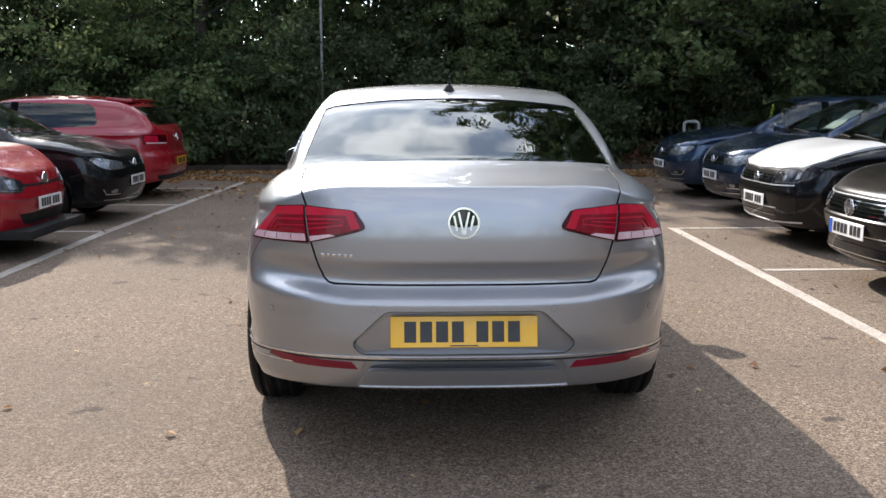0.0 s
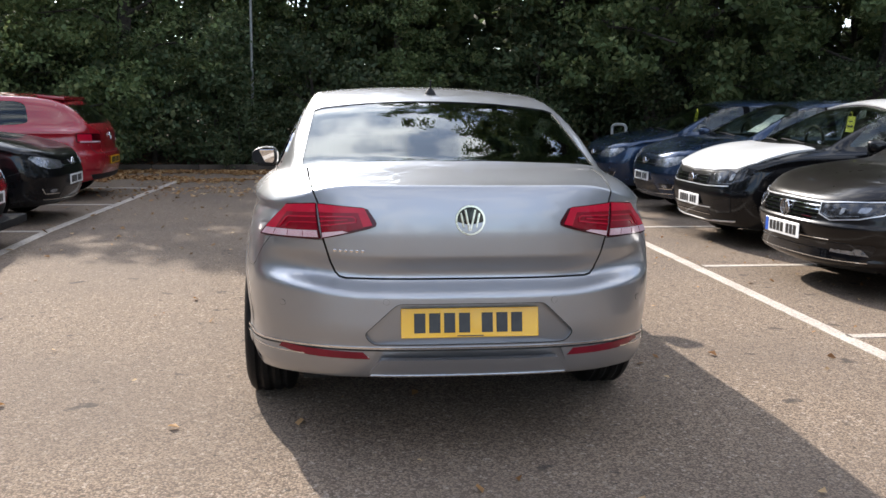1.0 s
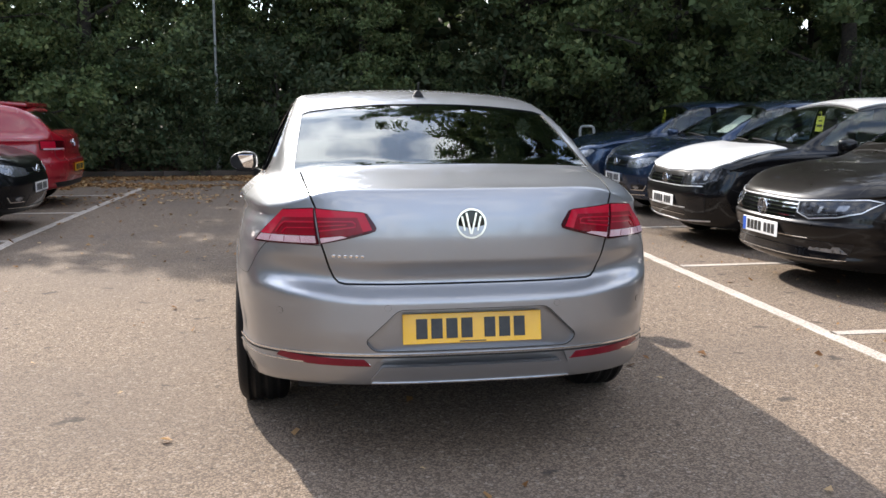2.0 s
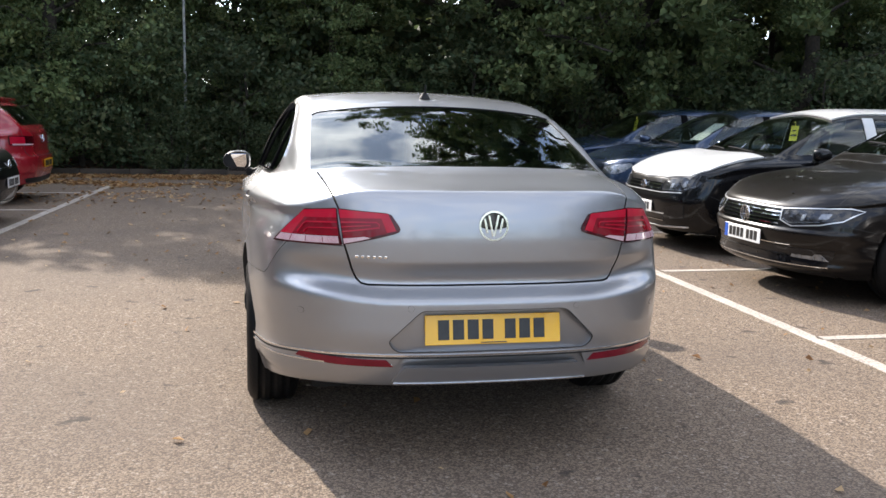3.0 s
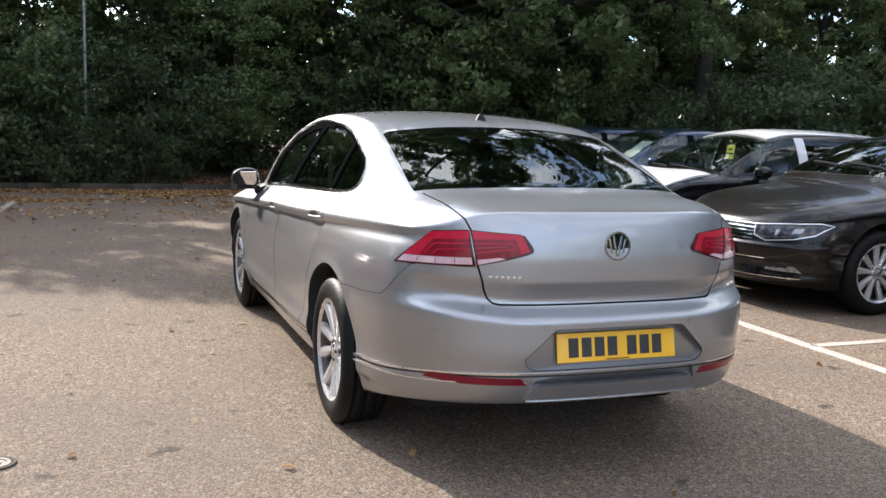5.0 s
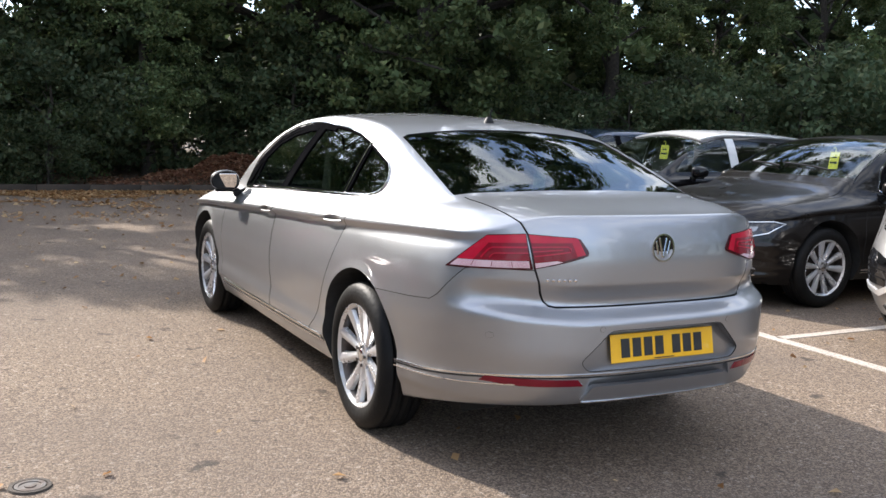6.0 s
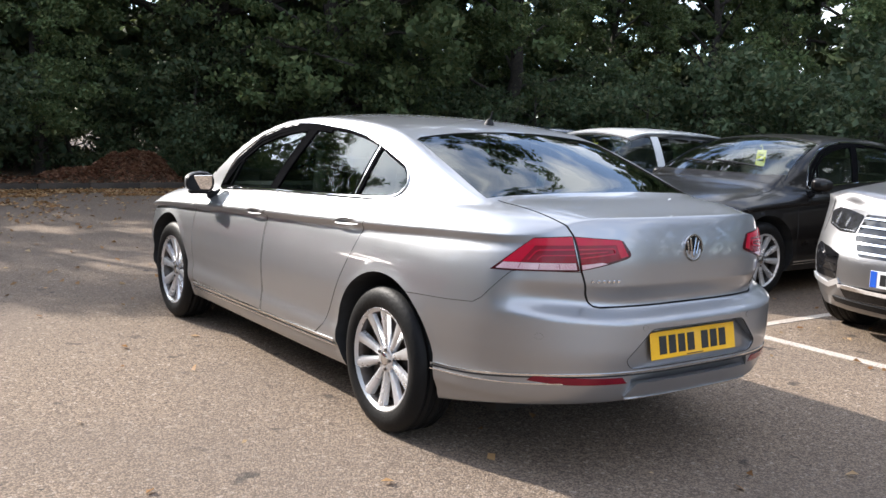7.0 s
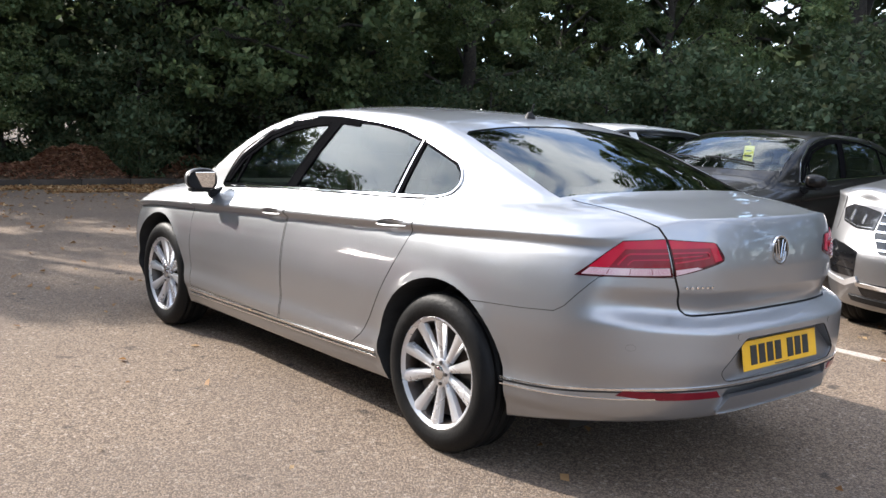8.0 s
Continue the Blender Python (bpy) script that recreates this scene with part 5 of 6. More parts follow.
def saloon_doors(body, shell, root):
    front = [(3.400, 0.325), (3.388, 0.60), (3.385, 0.82), (3.37, 0.90), (3.20, 0.944), (2.75, 0.972), (2.300, 0.993), (2.285, 0.90), (2.30, 0.60), (2.318, 0.36), (2.34, 0.325)]
    back = [(2.293, 0.993), (1.80, 1.014), (1.30, 1.034), (1.262, 0.99), (1.255, 0.93), (1.31, 0.82), (1.405, 0.668), (1.505, 0.50), (1.58, 0.395), (1.65, 0.345), (1.72, 0.325), (2.333, 0.325), (2.311, 0.36), (2.293, 0.60), (2.278, 0.90)]
    for face, lo, hi in (("left", -1.3, -0.72), ("right", 0.72, 1.3)):
        for poly, hy, hz in ((front, 2.42, 0.868), (back, 1.40, 0.916)):
            body, piece = panel(body, poly, "x", lo, hi)
            p, nrm = shell.hit(face, hy, hz)
            v, f = lathe([(0.0001, -1.0)] + [(math.sin(a), -math.cos(a)) for a in np.linspace(0.35, 2.79, 8)] + [(0.0001, 1.0)], 20)
            bowl = bpy.data.meshes.new("bowl")
            bowl.from_pydata([tuple(p + nrm * 0.012 + Vector((x * 0.034, y * 0.090, z * 0.034 + 0.003))) for x, y, z in v], [], f)
            bm = bmesh.new()
            bm.from_mesh(bowl)
            bmesh.ops.remove_doubles(bm, verts=bm.verts, dist=0.0005)
            bmesh.ops.recalc_face_normals(bm, faces=bm.faces)
            bm.to_mesh(bowl)
            bm.free()
            bowl.materials.append(SILVER)
            piece = boolean(piece, [bowl])
            door = part("door", shell.smooth_like(piece), None, root, "silver door panel")
            pts = []
            for k in range(9):
                t = k / 8
                q, m = shell.hit(face, hy - 0.10 + 0.20 * t, hz + 0.002 - 0.010 * t)
                pts.append(q + m * 0.006 * math.sin(math.pi * t) ** 0.6)
            v, f = tube(pts, [0.0045 + 0.003 * math.sin(math.pi * k / 8) ** 0.5 for k in range(9)], 8)
            v = [Vector((q[0], q[1], q[2])) for q in v]
            part("door_handle", mesh_from("door_handle", v, f, 50), SILVER, door, "body-coloured pull handle with chrome edge")
    return body


def saloon_rear(body, shell, root, coat):
    lid_half = [(0.46, 0.700), (0.485, 0.705), (0.503, 0.722), (0.520, 0.76), (0.549, 0.855), (0.566, 0.98), (0.593, 1.044), (0.62, 1.10), (0.66, 1.30)]
    lid_poly = lid_half + [(-x, z) for x, z in lid_half[::-1]]
    body, lid = panel(body, lid_poly, "y", -0.5, 0.606, 0.007)
    lid = part("boot_lid", shell.smooth_like(lid), None, root, "silver boot lid")
    recess_poly = rounded([(-0.275, 0.624), (0.275, 0.624), (0.398, 0.506), (0.365, 0.468), (-0.365, 0.468), (-0.398, 0.506)], 0.022)
    cut = prism(recess_poly, "y", -0.3, 0.06)
    for v in cut.vertices:
        if v.co.y > 0:
            v.co.y = 0.044 + (v.co.z - 0.468) * 0.17
    bumper_poly = [(-0.3, 0.1), (0.98, 0.1), (0.98, 0.672), (0.60, 0.690), (0.47, 0.70), (0.43, 0.725), (0.335, 0.838), (0.30, 0.846), (-0.3, 0.846)]
    body, bumper = panel(body, bumper_poly, "x", -1.3, 1.3, 0.0025)
    under = prism([(-0.350, 0.444), (0.350, 0.444), (0.385, 0.362), (-0.385, 0.362)], "y", -0.3, 0.06)
    for v in under.vertices:
        if v.co.y > 0:
            v.co.y = 0.048 + (v.co.z - 0.362) * 0.22
    bumper = boolean(bumper, [merged([cut, under], coat)])
    bumper = part("rear_bumper", shell.smooth_like(bumper), None, root, "silver painted rear bumper")
    # dark outline painted in for shade along the plate recess edge
    part("recess_edge", shell.strip(recess_poly, "rear", 0.002, 0.0012, 0.004, True, 0.03), GAP, bumper)
    plate_at = pose(0, 0.040, 0.546, -10.5)
    number_plate(bumper, PLATE_YELLOW, plate_at)
    # lamps in two pieces each, on the wing and on the lid
    for sgn in (-1, 1):
        face = corner_face(sgn)
        c = [on_face(face, p) for p in (shell.hit("rear", sgn * 0.5492, 0.848)[0], shell.at_depth(sgn, 0.415, 0.836),
                                        shell.at_depth(sgn, 0.290, 0.970), shell.hit("rear", sgn * 0.5665, 0.981)[0])]
        q = quad(c)
        lamp = part("tail_lamp", shell.patch(rounded(field(q, 0, 1, 0, 1), 0.006, 2), face, 0.005, 0.012, 0.03), LAMP_DEEP, root, "deep red tail lamp on the wing")
        part("lens_band", shell.patch(field(q, 0.02, 0.97, 0.74, 0.97), face, 0.008, 0.006, 0.03), LAMP_BRIGHT, lamp)
        part("lens_end", shell.patch(field(q, 0.74, 0.97, 0.25, 0.74), face, 0.0075, 0.006, 0.03), LAMP_BRIGHT, lamp)
        part("lens_field", shell.patch(field(q, 0.02, 0.74, 0.25, 0.74), face, 0.007, 0.006, 0.03), LAMP_RED, lamp)
        part("light_guide", shell.strip([q(0.02, 0.62), q(0.30, 0.62), q(0.60, 0.61), q(0.64, 0.56), q(0.66, 0.32)], face, 0.006, 0.011, 0.004), LAMP_BRIGHT, lamp)
        part("light_guide", shell.strip([q(0.02, 0.46), q(0.25, 0.46), q(0.50, 0.45), q(0.53, 0.40), q(0.54, 0.32)], face, 0.004, 0.011, 0.004), LAMP_BRIGHT, lamp)
        part("clear_strip", shell.patch(field(q, 0.03, 0.95, 0.05, 0.24), face, 0.008, 0.006, 0.03), LAMP_PALE, lamp)
        for k in range(3):
            part("strip_rib", shell.strip([q(0.22 + 0.24 * k, 0.07), q(0.24 + 0.24 * k, 0.22)], face, 0.002, 0.009, 0.003), LAMP_REFLECT, lamp)
        inner = [(sgn * 0.545, 0.850), (sgn * 0.352, 0.901), (sgn * 0.385, 0.968), (sgn * 0.563, 0.980)]
        tip = [(sgn * 0.545, 0.850), (sgn * 0.440, 0.875), (sgn * 0.372, 0.893), (sgn * 0.350, 0.902), (sgn * 0.346, 0.913), (sgn * 0.351, 0.925), (sgn * 0.378, 0.964), (sgn * 0.398, 0.970), (sgn * 0.563, 0.980)]
        lamp = part("tail_lamp", shell.patch(tip, "rear", 0.005, 0.012, 0.03), LAMP_DEEP, lid, "deep red tail lamp on the boot lid")
        q = quad(inner)
        part("lens_band", shell.patch(field(q, 0.02, 0.97, 0.74, 0.97), "rear", 0.008, 0.006, 0.03), LAMP_BRIGHT, lamp)
        part("lens_end", shell.patch(field(q, 0.80, 0.97, 0.10, 0.74), "rear", 0.0075, 0.006, 0.03), LAMP_BRIGHT, lamp)
        part("lens_field", shell.patch(field(q, 0.02, 0.80, 0.07, 0.74), "rear", 0.007, 0.006, 0.03), LAMP_RED, lamp)
        part("light_guide", shell.strip([q(0.02, 0.62), q(0.40, 0.61), q(0.68, 0.58), q(0.72, 0.50), q(0.70, 0.36), q(0.02, 0.36)], "rear", 0.005, 0.011, 0.004), LAMP_BRIGHT, lamp)
        part("clear_strip", shell.patch([q(0.02, 0.03), q(0.50, 0.03), q(0.40, 0.12), q(0.02, 0.17)], "rear", 0.009, 0.006, 0.03), LAMP_PALE, lamp)
        part("light_guide", shell.strip([q(0.02, 0.49), q(0.30, 0.49), q(0.56, 0.48)], "rear", 0.004, 0.011, 0.004), LAMP_BRIGHT, lamp)
        part("reflector", shell.patch([(sgn * 0.375, 0.412), (sgn * 0.60, 0.411), (sgn * 0.715, 0.419), (sgn * 0.70, 0.441), (sgn * 0.60, 0.440), (sgn * 0.40, 0.438)], "rear", 0.004, 0.01, 0.04), LAMP_REFLECT, bumper, "narrow dark red reflector")
        for x, z in ((0.315, 0.632), (0.70, 0.60)):
            disc = [(sgn * x + 0.0115 * math.cos(a), z + 0.0115 * math.sin(a)) for a in np.linspace(0, 2 * math.pi, 13)[:-1]]
            part("parking_sensor", shell.patch(disc, "rear", 0.0012, 0.003, 0.02), coat, bumper)
            part("sensor_ring", shell.strip(disc, "rear", 0.001, 0.001, 0.003, True, 0.02), GAP, bumper)
    badge(lid, Matrix.Translation((0, 0.082, 0.926)) @ pose(0, 0, 0, -4, 0, 0), 0.056)
    for k in range(6):
        w = 0.014 if k else 0.015
        x = -0.500 + 0.0205 * k
        p, nrm = shell.hit("rear", x, 0.808)
        part("name_bar", rounded_box((w - 0.002, 0.004, 0.011), 0.0012, 1, Matrix.Translation(p + nrm * 0.002) @ pose(0, 0, 0, 8, 8, 0)), CHROME, lid)
    # chrome line round the bumper and the lower valance
    ring = sorted((p for p in shell.ring if p[0] < 0 and p[1] < 0.69), key=lambda p: -p[1])
    ring = ring + [(0, 0)] + [(-x, y) for x, y in ring[::-1]]

    def band_at(z0, drop):
        out = []
        for x, y in ring:
            t = min(1.0, y / 0.68)
            out.append((x * 1.0, y, z0 - drop * t * t * (3 - 2 * t)))
        return out

    part("bumper_chrome", shell.round_band(band_at(0.453, 0.047), 0.0075, 0.004, 0.012), CHROME, bumper, "thin chrome strip round the bumper")
    part("bumper_groove", shell.round_band(band_at(0.443, 0.047), 0.006, 0.001, 0.004), GAP, bumper)
    part("bumper_chrome", shell.round_band([p for p in band_at(0.412, 0.030) if p[0] < -0.37], 0.005, 0.003, 0.01), CHROME, bumper)
    part("bumper_chrome", shell.round_band([p for p in band_at(0.412, 0.030) if p[0] > 0.37], 0.005, 0.003, 0.01), CHROME, bumper)
    part("valance", shell.patch(rounded([(-0.335, 0.412), (0.335, 0.412), (0.380, 0.352), (-0.380, 0.352)], 0.01), "rear", 0.012, 0.022, 0.04), coat, bumper)
    part("valance_edge", shell.strip([(-0.37, 0.350), (0, 0.349), (0.37, 0.350)], "rear", 0.006, 0.016, 0.012), CHROME, bumper)
    return body


def saloon_trim(shell, root, coat, bright=CHROME):
    dlo = [(3.185, 0.950), (2.75, 0.980), (2.414, 0.996), (1.5, 1.031), (1.235, 1.044), (1.155, 1.072), (1.130, 1.115), (1.145, 1.158), (1.195, 1.201), (1.46, 1.287), (1.64, 1.326), (1.85, 1.353), (2.06, 1.364), (2.22, 1.376), (2.42, 1.376), (2.635, 1.350), (2.85, 1.291), (3.085, 1.150)]
    dlo = rounded(dlo, 0.05, 3)
    for face in ("left", "right"):
        for poly in SALOON["side_windows"]:
            part("window_seal", shell.strip(poly, face, 0.013, 0.0025, 0.008, True, 0.05), TRIM_BLACK, root)
        part("window_chrome", shell.strip(dlo, face, 0.0075, 0.006, 0.012, True, 0.05), bright, root, "bright trim round the side windows")
        part("window_seal", shell.strip([(1.510, 1.040), (1.4735, 1.283)], face, 0.026, 0.0028, 0.008), TRIM_BLACK, root)
        part("window_divider", shell.strip([(1.510, 1.040), (1.4735, 1.283)], face, 0.008, 0.0045, 0.004), CHROME, root)
        part("window_frame", shell.strip([(2.285, 1.336), (2.40, 1.331), (2.61, 1.298), (2.80, 1.243), (3.005, 1.115), (3.11, 0.985)], face, 0.020, 0.0027, 0.008), TRIM_BLACK, root)
        part("window_frame", shell.strip([(2.02, 1.344), (2.14, 1.351), (2.27, 1.356), (2.41, 1.354), (2.625, 1.325), (2.835, 1.266), (3.05, 1.128), (3.15, 0.985)], face, 0.036, 0.0022, 0.008), TRIM_BLACK, root)
        part("window_divider", shell.strip([(3.01, 0.972), (2.95, 1.138)], face, 0.016, 0.003, 0.01), TRIM_BLACK, root)
        part("sill_trim", shell.strip([(3.43, 0.303), (2.9, 0.312), (1.47, 0.338)], face, 0.016, 0.006, 0.014), bright, root, "chrome strip along the sill")
        part("sill_trim", shell.strip([(3.43, 0.278), (2.9, 0.287), (1.47, 0.312)], face, 0.008, 0.005, 0.012), bright, root)
        part("sill_groove", shell.strip([(3.43, 0.291), (2.9, 0.300), (1.47, 0.325)], face, 0.008, 0.001, 0.004), GAP, root)
    v, f = lathe([(0.0, 0.034), (0.012, 0.030), (0.022, 0.016), (0.030, 0.0)], 20)
    p, _ = shell.hit("top", 0, 1.475)
    foot = part("roof_aerial", mesh_from("aerial", v, f), PLASTIC, root, "small black roof aerial", Matrix.Translation(p - Vector((0, 0, 0.002))) @ pose(0, 0, 0, 0, -90, 0))
    part("aerial_rod", mesh_from("aerial_rod", *tube([(0.02, 0, 0), (0.075, 0.0, 0.0)], 0.004, 8)), PLASTIC, foot, "", pose(0, 0, 0, 0, 0, -20))
    mirror_pair(root, 0.945, 3.185, 0.988, coat)
    for line, face in (([(0.60, 2.80), (0.655, 3.10), (0.735, 3.42)], "top"), ([(-0.60, 2.80), (-0.655, 3.10), (-0.735, 3.42)], "top")):
        part("roof_seam", shell.strip(line, face, 0.008, 0.002, 0.004), GLOSS_BLACK, root)
    part("bonnet_joint", shell.strip([(-0.72, 4.40), (-0.76, 3.9), (-0.735, 3.56), (0, 3.64), (0.735, 3.56), (0.76, 3.9), (0.72, 4.40)], "top", 0.006, 0.001, 0.004), GAP, root)


root, shell, skin = car("car", "silver four-door saloon car parked on the sunlit asphalt", SALOON, SILVER, pose(0, 0, 0), 1.7, pane=(GLASS, DARK_GLASS))
skin = saloon_rear(skin, shell, root, SILVER)
skin = saloon_doors(skin, shell, root)
part("body", shell.smooth_like(skin), None, root, "silver painted body shell")
saloon_trim(shell, root, SILVER)


# ---- the parked cars ----
def both(poly):
    return (poly, [(-x, z) for x, z in poly])


def lamp_pair(root, shell, poly, face="front", bulbs=(), line=True, fill=None):
    for k, p in enumerate(both(poly)):
        sgn = 1 if k == 0 else -1
        lamp = part("headlamp", shell.patch(rounded(p, 0.012, 2), face, 0.006, 0.014, 0.03), fill or HEAD_DARK, root, "clear headlamp with dark housing")
        for cx, cz, rx, rz in bulbs:
            box = [(sgn * (cx - rx), cz - rz), (sgn * (cx + rx * 0.8), cz - rz * 0.8), (sgn * (cx + rx), cz + rz), (sgn * (cx - rx * 0.8), cz + rz * 0.8)]
            part("lamp_reflector", shell.patch(rounded(box, 0.01, 3), face, 0.009, 0.006, 0.02), HEAD, lamp)
        if line:
            low = sorted(inset(p, 0.014), key=lambda q: q[1])[:3]
            part("running_light", shell.strip(sorted(low), face, 0.005, 0.010, 0.006), HEAD, lamp)


def grille(root, shell, poly, bars, face="front", mat=GLOSS_BLACK, bar_mat=CHROME, width=0.010, name="grille"):
    g = part(name, shell.patch(rounded(poly, 0.015, 2), face, 0.003, 0.010, 0.05), mat, root, "dark grille with bright bars" if bars else "dark air intake")
    for x0, x1, z0, z1 in bars:
        part("grille_bar", shell.strip([(x0, z0), ((x0 + x1) / 2, (z0 + z1) / 2), (x1, z1)], face, width, 0.010, 0.012), bar_mat, g)
    return g


def plate_on(root, shell, z, mat=PLATE_WHITE, face="front", band=False, tilt=0.0):
    p, nrm = shell.hit(face, 0.0, z)
    turn = 180 if face == "front" else 0
    number_plate(root, mat, Matrix.Translation(p + nrm * 0.012) @ pose(0, 0, 0, 0, 0, turn) @ pose(0, 0, 0, tilt, 0, 0), band=band)


def front_badge(root, shell, z, r, face="front"):
    p, nrm = shell.hit(face, 0.0, z)
    badge(root, Matrix.Translation(p + nrm * 0.008) @ (pose(0, 0, 0, 0, 0, 180) if face == "front" else pose(0, 0, 0)), r)


def joints(root, shell, spec, doors=True):
    yc = spec["dash"] + 0.28
    w = spec["width"]
    for face in ("left", "right"):
        part("door_joint", shell.strip([(yc + 0.02, 0.30), (yc + 0.03, 0.7), (yc - 0.02, 0.90), (yc - 0.22, 0.97)], face, 0.006, 0.001, 0.004), GAP, root)
        part("door_joint", shell.strip([(yc - 1.16, 0.30), (yc - 1.15, 0.98)], face, 0.006, 0.001, 0.004), GAP, root)
        part("sill_joint", shell.strip([(yc + 0.02, 0.30), (yc - 1.16, 0.30)], face, 0.006, 0.001, 0.004), GAP, root)
        part("door_handle", shell.strip([(yc - 1.06, 0.85), (yc - 0.86, 0.845)], face, 0.026, 0.022, 0.03), PLASTIC if doors else CHROME, root)
        part("wing_joint", shell.strip([(spec["hubs"][1] + spec["arch"] + 0.0, 0.55), (spec["length"] - 0.30, 0.60)], face, 0.005, 0.001, 0.004), GAP, root)
    L = spec["length"]
    part("bonnet_joint", shell.strip([(-w + 0.17, L - 0.32), (-w + 0.14, yc + 0.3), (-w + 0.16, yc + 0.06), (0, yc + 0.12), (w - 0.16, yc + 0.06), (w - 0.14, yc + 0.3), (w - 0.17, L - 0.32)], "top", 0.006, 0.001, 0.004), GAP, root)
    part("wiper", shell.strip([(-0.45, yc - 0.02), (0.10, yc - 0.06)], "top", 0.014, 0.016, 0.012), PLASTIC, root)
    part("wiper", shell.strip([(0.10, yc - 0.01), (0.52, yc - 0.10)], "top", 0.014, 0.016, 0.012), PLASTIC, root)


# the dark brown saloon
root, shell, skin = car("car", "dark brown saloon car parked nose out in its bay", SALOON, BROWN, pose(2.93 + 4.767, 3.35, 0, 0, 0, 90), 0.9)
part("body", shell.smooth_like(skin), None, root)
saloon_trim(shell, root, BROWN)
joints(root, shell, SALOON | dict(dash=3.12))
grille(root, shell, [(-0.43, 0.672), (0.43, 0.672), (0.40, 0.60), (0.36, 0.545), (-0.36, 0.545), (-0.40, 0.60)], [(-0.41, 0.41, z, z) for z in (0.652, 0.624, 0.596, 0.568)], width=0.008)
lamp_pair(root, shell, [(0.45, 0.672), (0.62, 0.69), (0.80, 0.705), (0.845, 0.69), (0.79, 0.625), (0.70, 0.595), (0.50, 0.572), (0.41, 0.60)], "front", ((0.59, 0.632, 0.014, 0.026), (0.71, 0.650, 0.030, 0.022)))
for sgn in (-1, 1):
    part("lamp_chrome", shell.strip([(0, 0.684), (sgn * 0.42, 0.682), (sgn * 0.62, 0.700), (sgn * 0.80, 0.716), (sgn * 0.85, 0.70), (sgn * 0.80, 0.625), (sgn * 0.70, 0.588), (sgn * 0.52, 0.564), (sgn * 0.42, 0.60), (sgn * 0.40, 0.675)], "front", 0.008, 0.008, 0.012), SATIN, root)
    fog = [(sgn * 0.50, 0.335), (sgn * 0.74, 0.330), (sgn * 0.70, 0.375), (sgn * 0.52, 0.38)]
    part("fog_lamp", shell.patch(fog, "front", 0.006, 0.012, 0.04), HEAD, root, "bright fog lamp insert")
grille(root, shell, [(-0.78, 0.41), (-0.48, 0.405), (0.48, 0.405), (0.78, 0.41), (0.72, 0.265), (-0.72, 0.265)], [(-0.46, 0.46, 0.345, 0.345)], name="air_intake", width=0.004, bar_mat=PLASTIC)
part("bumper_chrome", shell.strip([(-0.52, 0.426), (-0.25, 0.424), (0, 0.424), (0.25, 0.424), (0.52, 0.426)], "front", 0.006, 0.006, 0.012, step=0.02), CHROME, root)
part("lip_chrome", shell.strip([(-0.74, 0.284), (-0.4, 0.280), (0, 0.279), (0.4, 0.280), (0.74, 0.284)], "front", 0.006, 0.006, 0.014, step=0.02), CHROME, root)
plate_on(root, shell, 0.452, band=True)
front_badge(root, shell, 0.600, 0.065)


def old_polo(label, coat, at, chrome_fog=True):
    root, shell, skin = car("car", label, POLO_OLD, coat, at, 0.75, WHEEL_SMALL)
    part("body", shell.smooth_like(skin), None, root)
    joints(root, shell, POLO_OLD)
    lamp_pair(root, shell, [(0.36, 0.685), (0.55, 0.72), (0.735, 0.755), (0.765, 0.73), (0.71, 0.65), (0.62, 0.61), (0.38, 0.612)], "front", ((0.46, 0.652, 0.036, 0.032), (0.60, 0.672, 0.046, 0.040)), fill=HEAD)
    grille(root, shell, [(-0.35, 0.69), (0.35, 0.69), (0.36, 0.612), (-0.36, 0.612)], [(-0.34, 0.34, 0.636, 0.636)], width=0.007)
    grille(root, shell, [(-0.36, 0.40), (0.36, 0.40), (0.44, 0.29), (-0.44, 0.29)], [], name="air_intake")
    for p in both([(0.46, 0.40), (0.68, 0.41), (0.67, 0.335), (0.50, 0.335)]):
        fog = part("fog_lamp", shell.patch(p, "front", 0.003, 0.01, 0.04), GLOSS_BLACK, root)
        sgn = 1 if p[0][0] > 0 else -1
        part("fog_lens", shell.patch([(sgn * 0.56 + 0.05 * math.cos(a), 0.375 + 0.022 * math.sin(a)) for a in np.linspace(0, 6.283, 13)[:-1]], "front", 0.006, 0.008, 0.03), HEAD, fog)
        part("fog_chrome", shell.strip([(sgn * 0.70, 0.405), (sgn * 0.66, 0.345), (sgn * 0.46, 0.34)], "front", 0.011, 0.008, 0.012), CHROME, fog)
    part("lip_chrome", shell.strip([(-0.66, 0.285), (0, 0.262), (0.66, 0.285)], "front", 0.010, 0.006, 0.012), CHROME if chrome_fog else PLASTIC, root)
    plate_on(root, shell, 0.475)
    front_badge(root, shell, 0.655, 0.055)
    mirror_pair(root, 0.90, 2.55, 1.0, coat)
    return root, shell


POLO_NEW = hatch(4.053, 0.876, 1.45, (0.72, 3.27), WHEEL_SMALL, 0.73, 0.99)
POLO_OLD = hatch(3.97, 0.841, 1.455, (0.68, 3.14), WHEEL_SMALL, 0.73, 0.98)
CITY = hatch(3.6, 0.82, 1.49, (0.55, 2.97), WHEEL_SMALL, 0.74, 0.99, 2.85, 0.28)
GOLF = hatch(4.255, 0.90, 1.45, (0.78, 3.40), WHEEL, 0.74, 0.98, None, 0.46, pillar=0.12)
SUV = hatch(4.88, 0.99, 1.70, (1.0, 3.96), WHEEL_BIG, 0.92, 1.13, up=0.13)
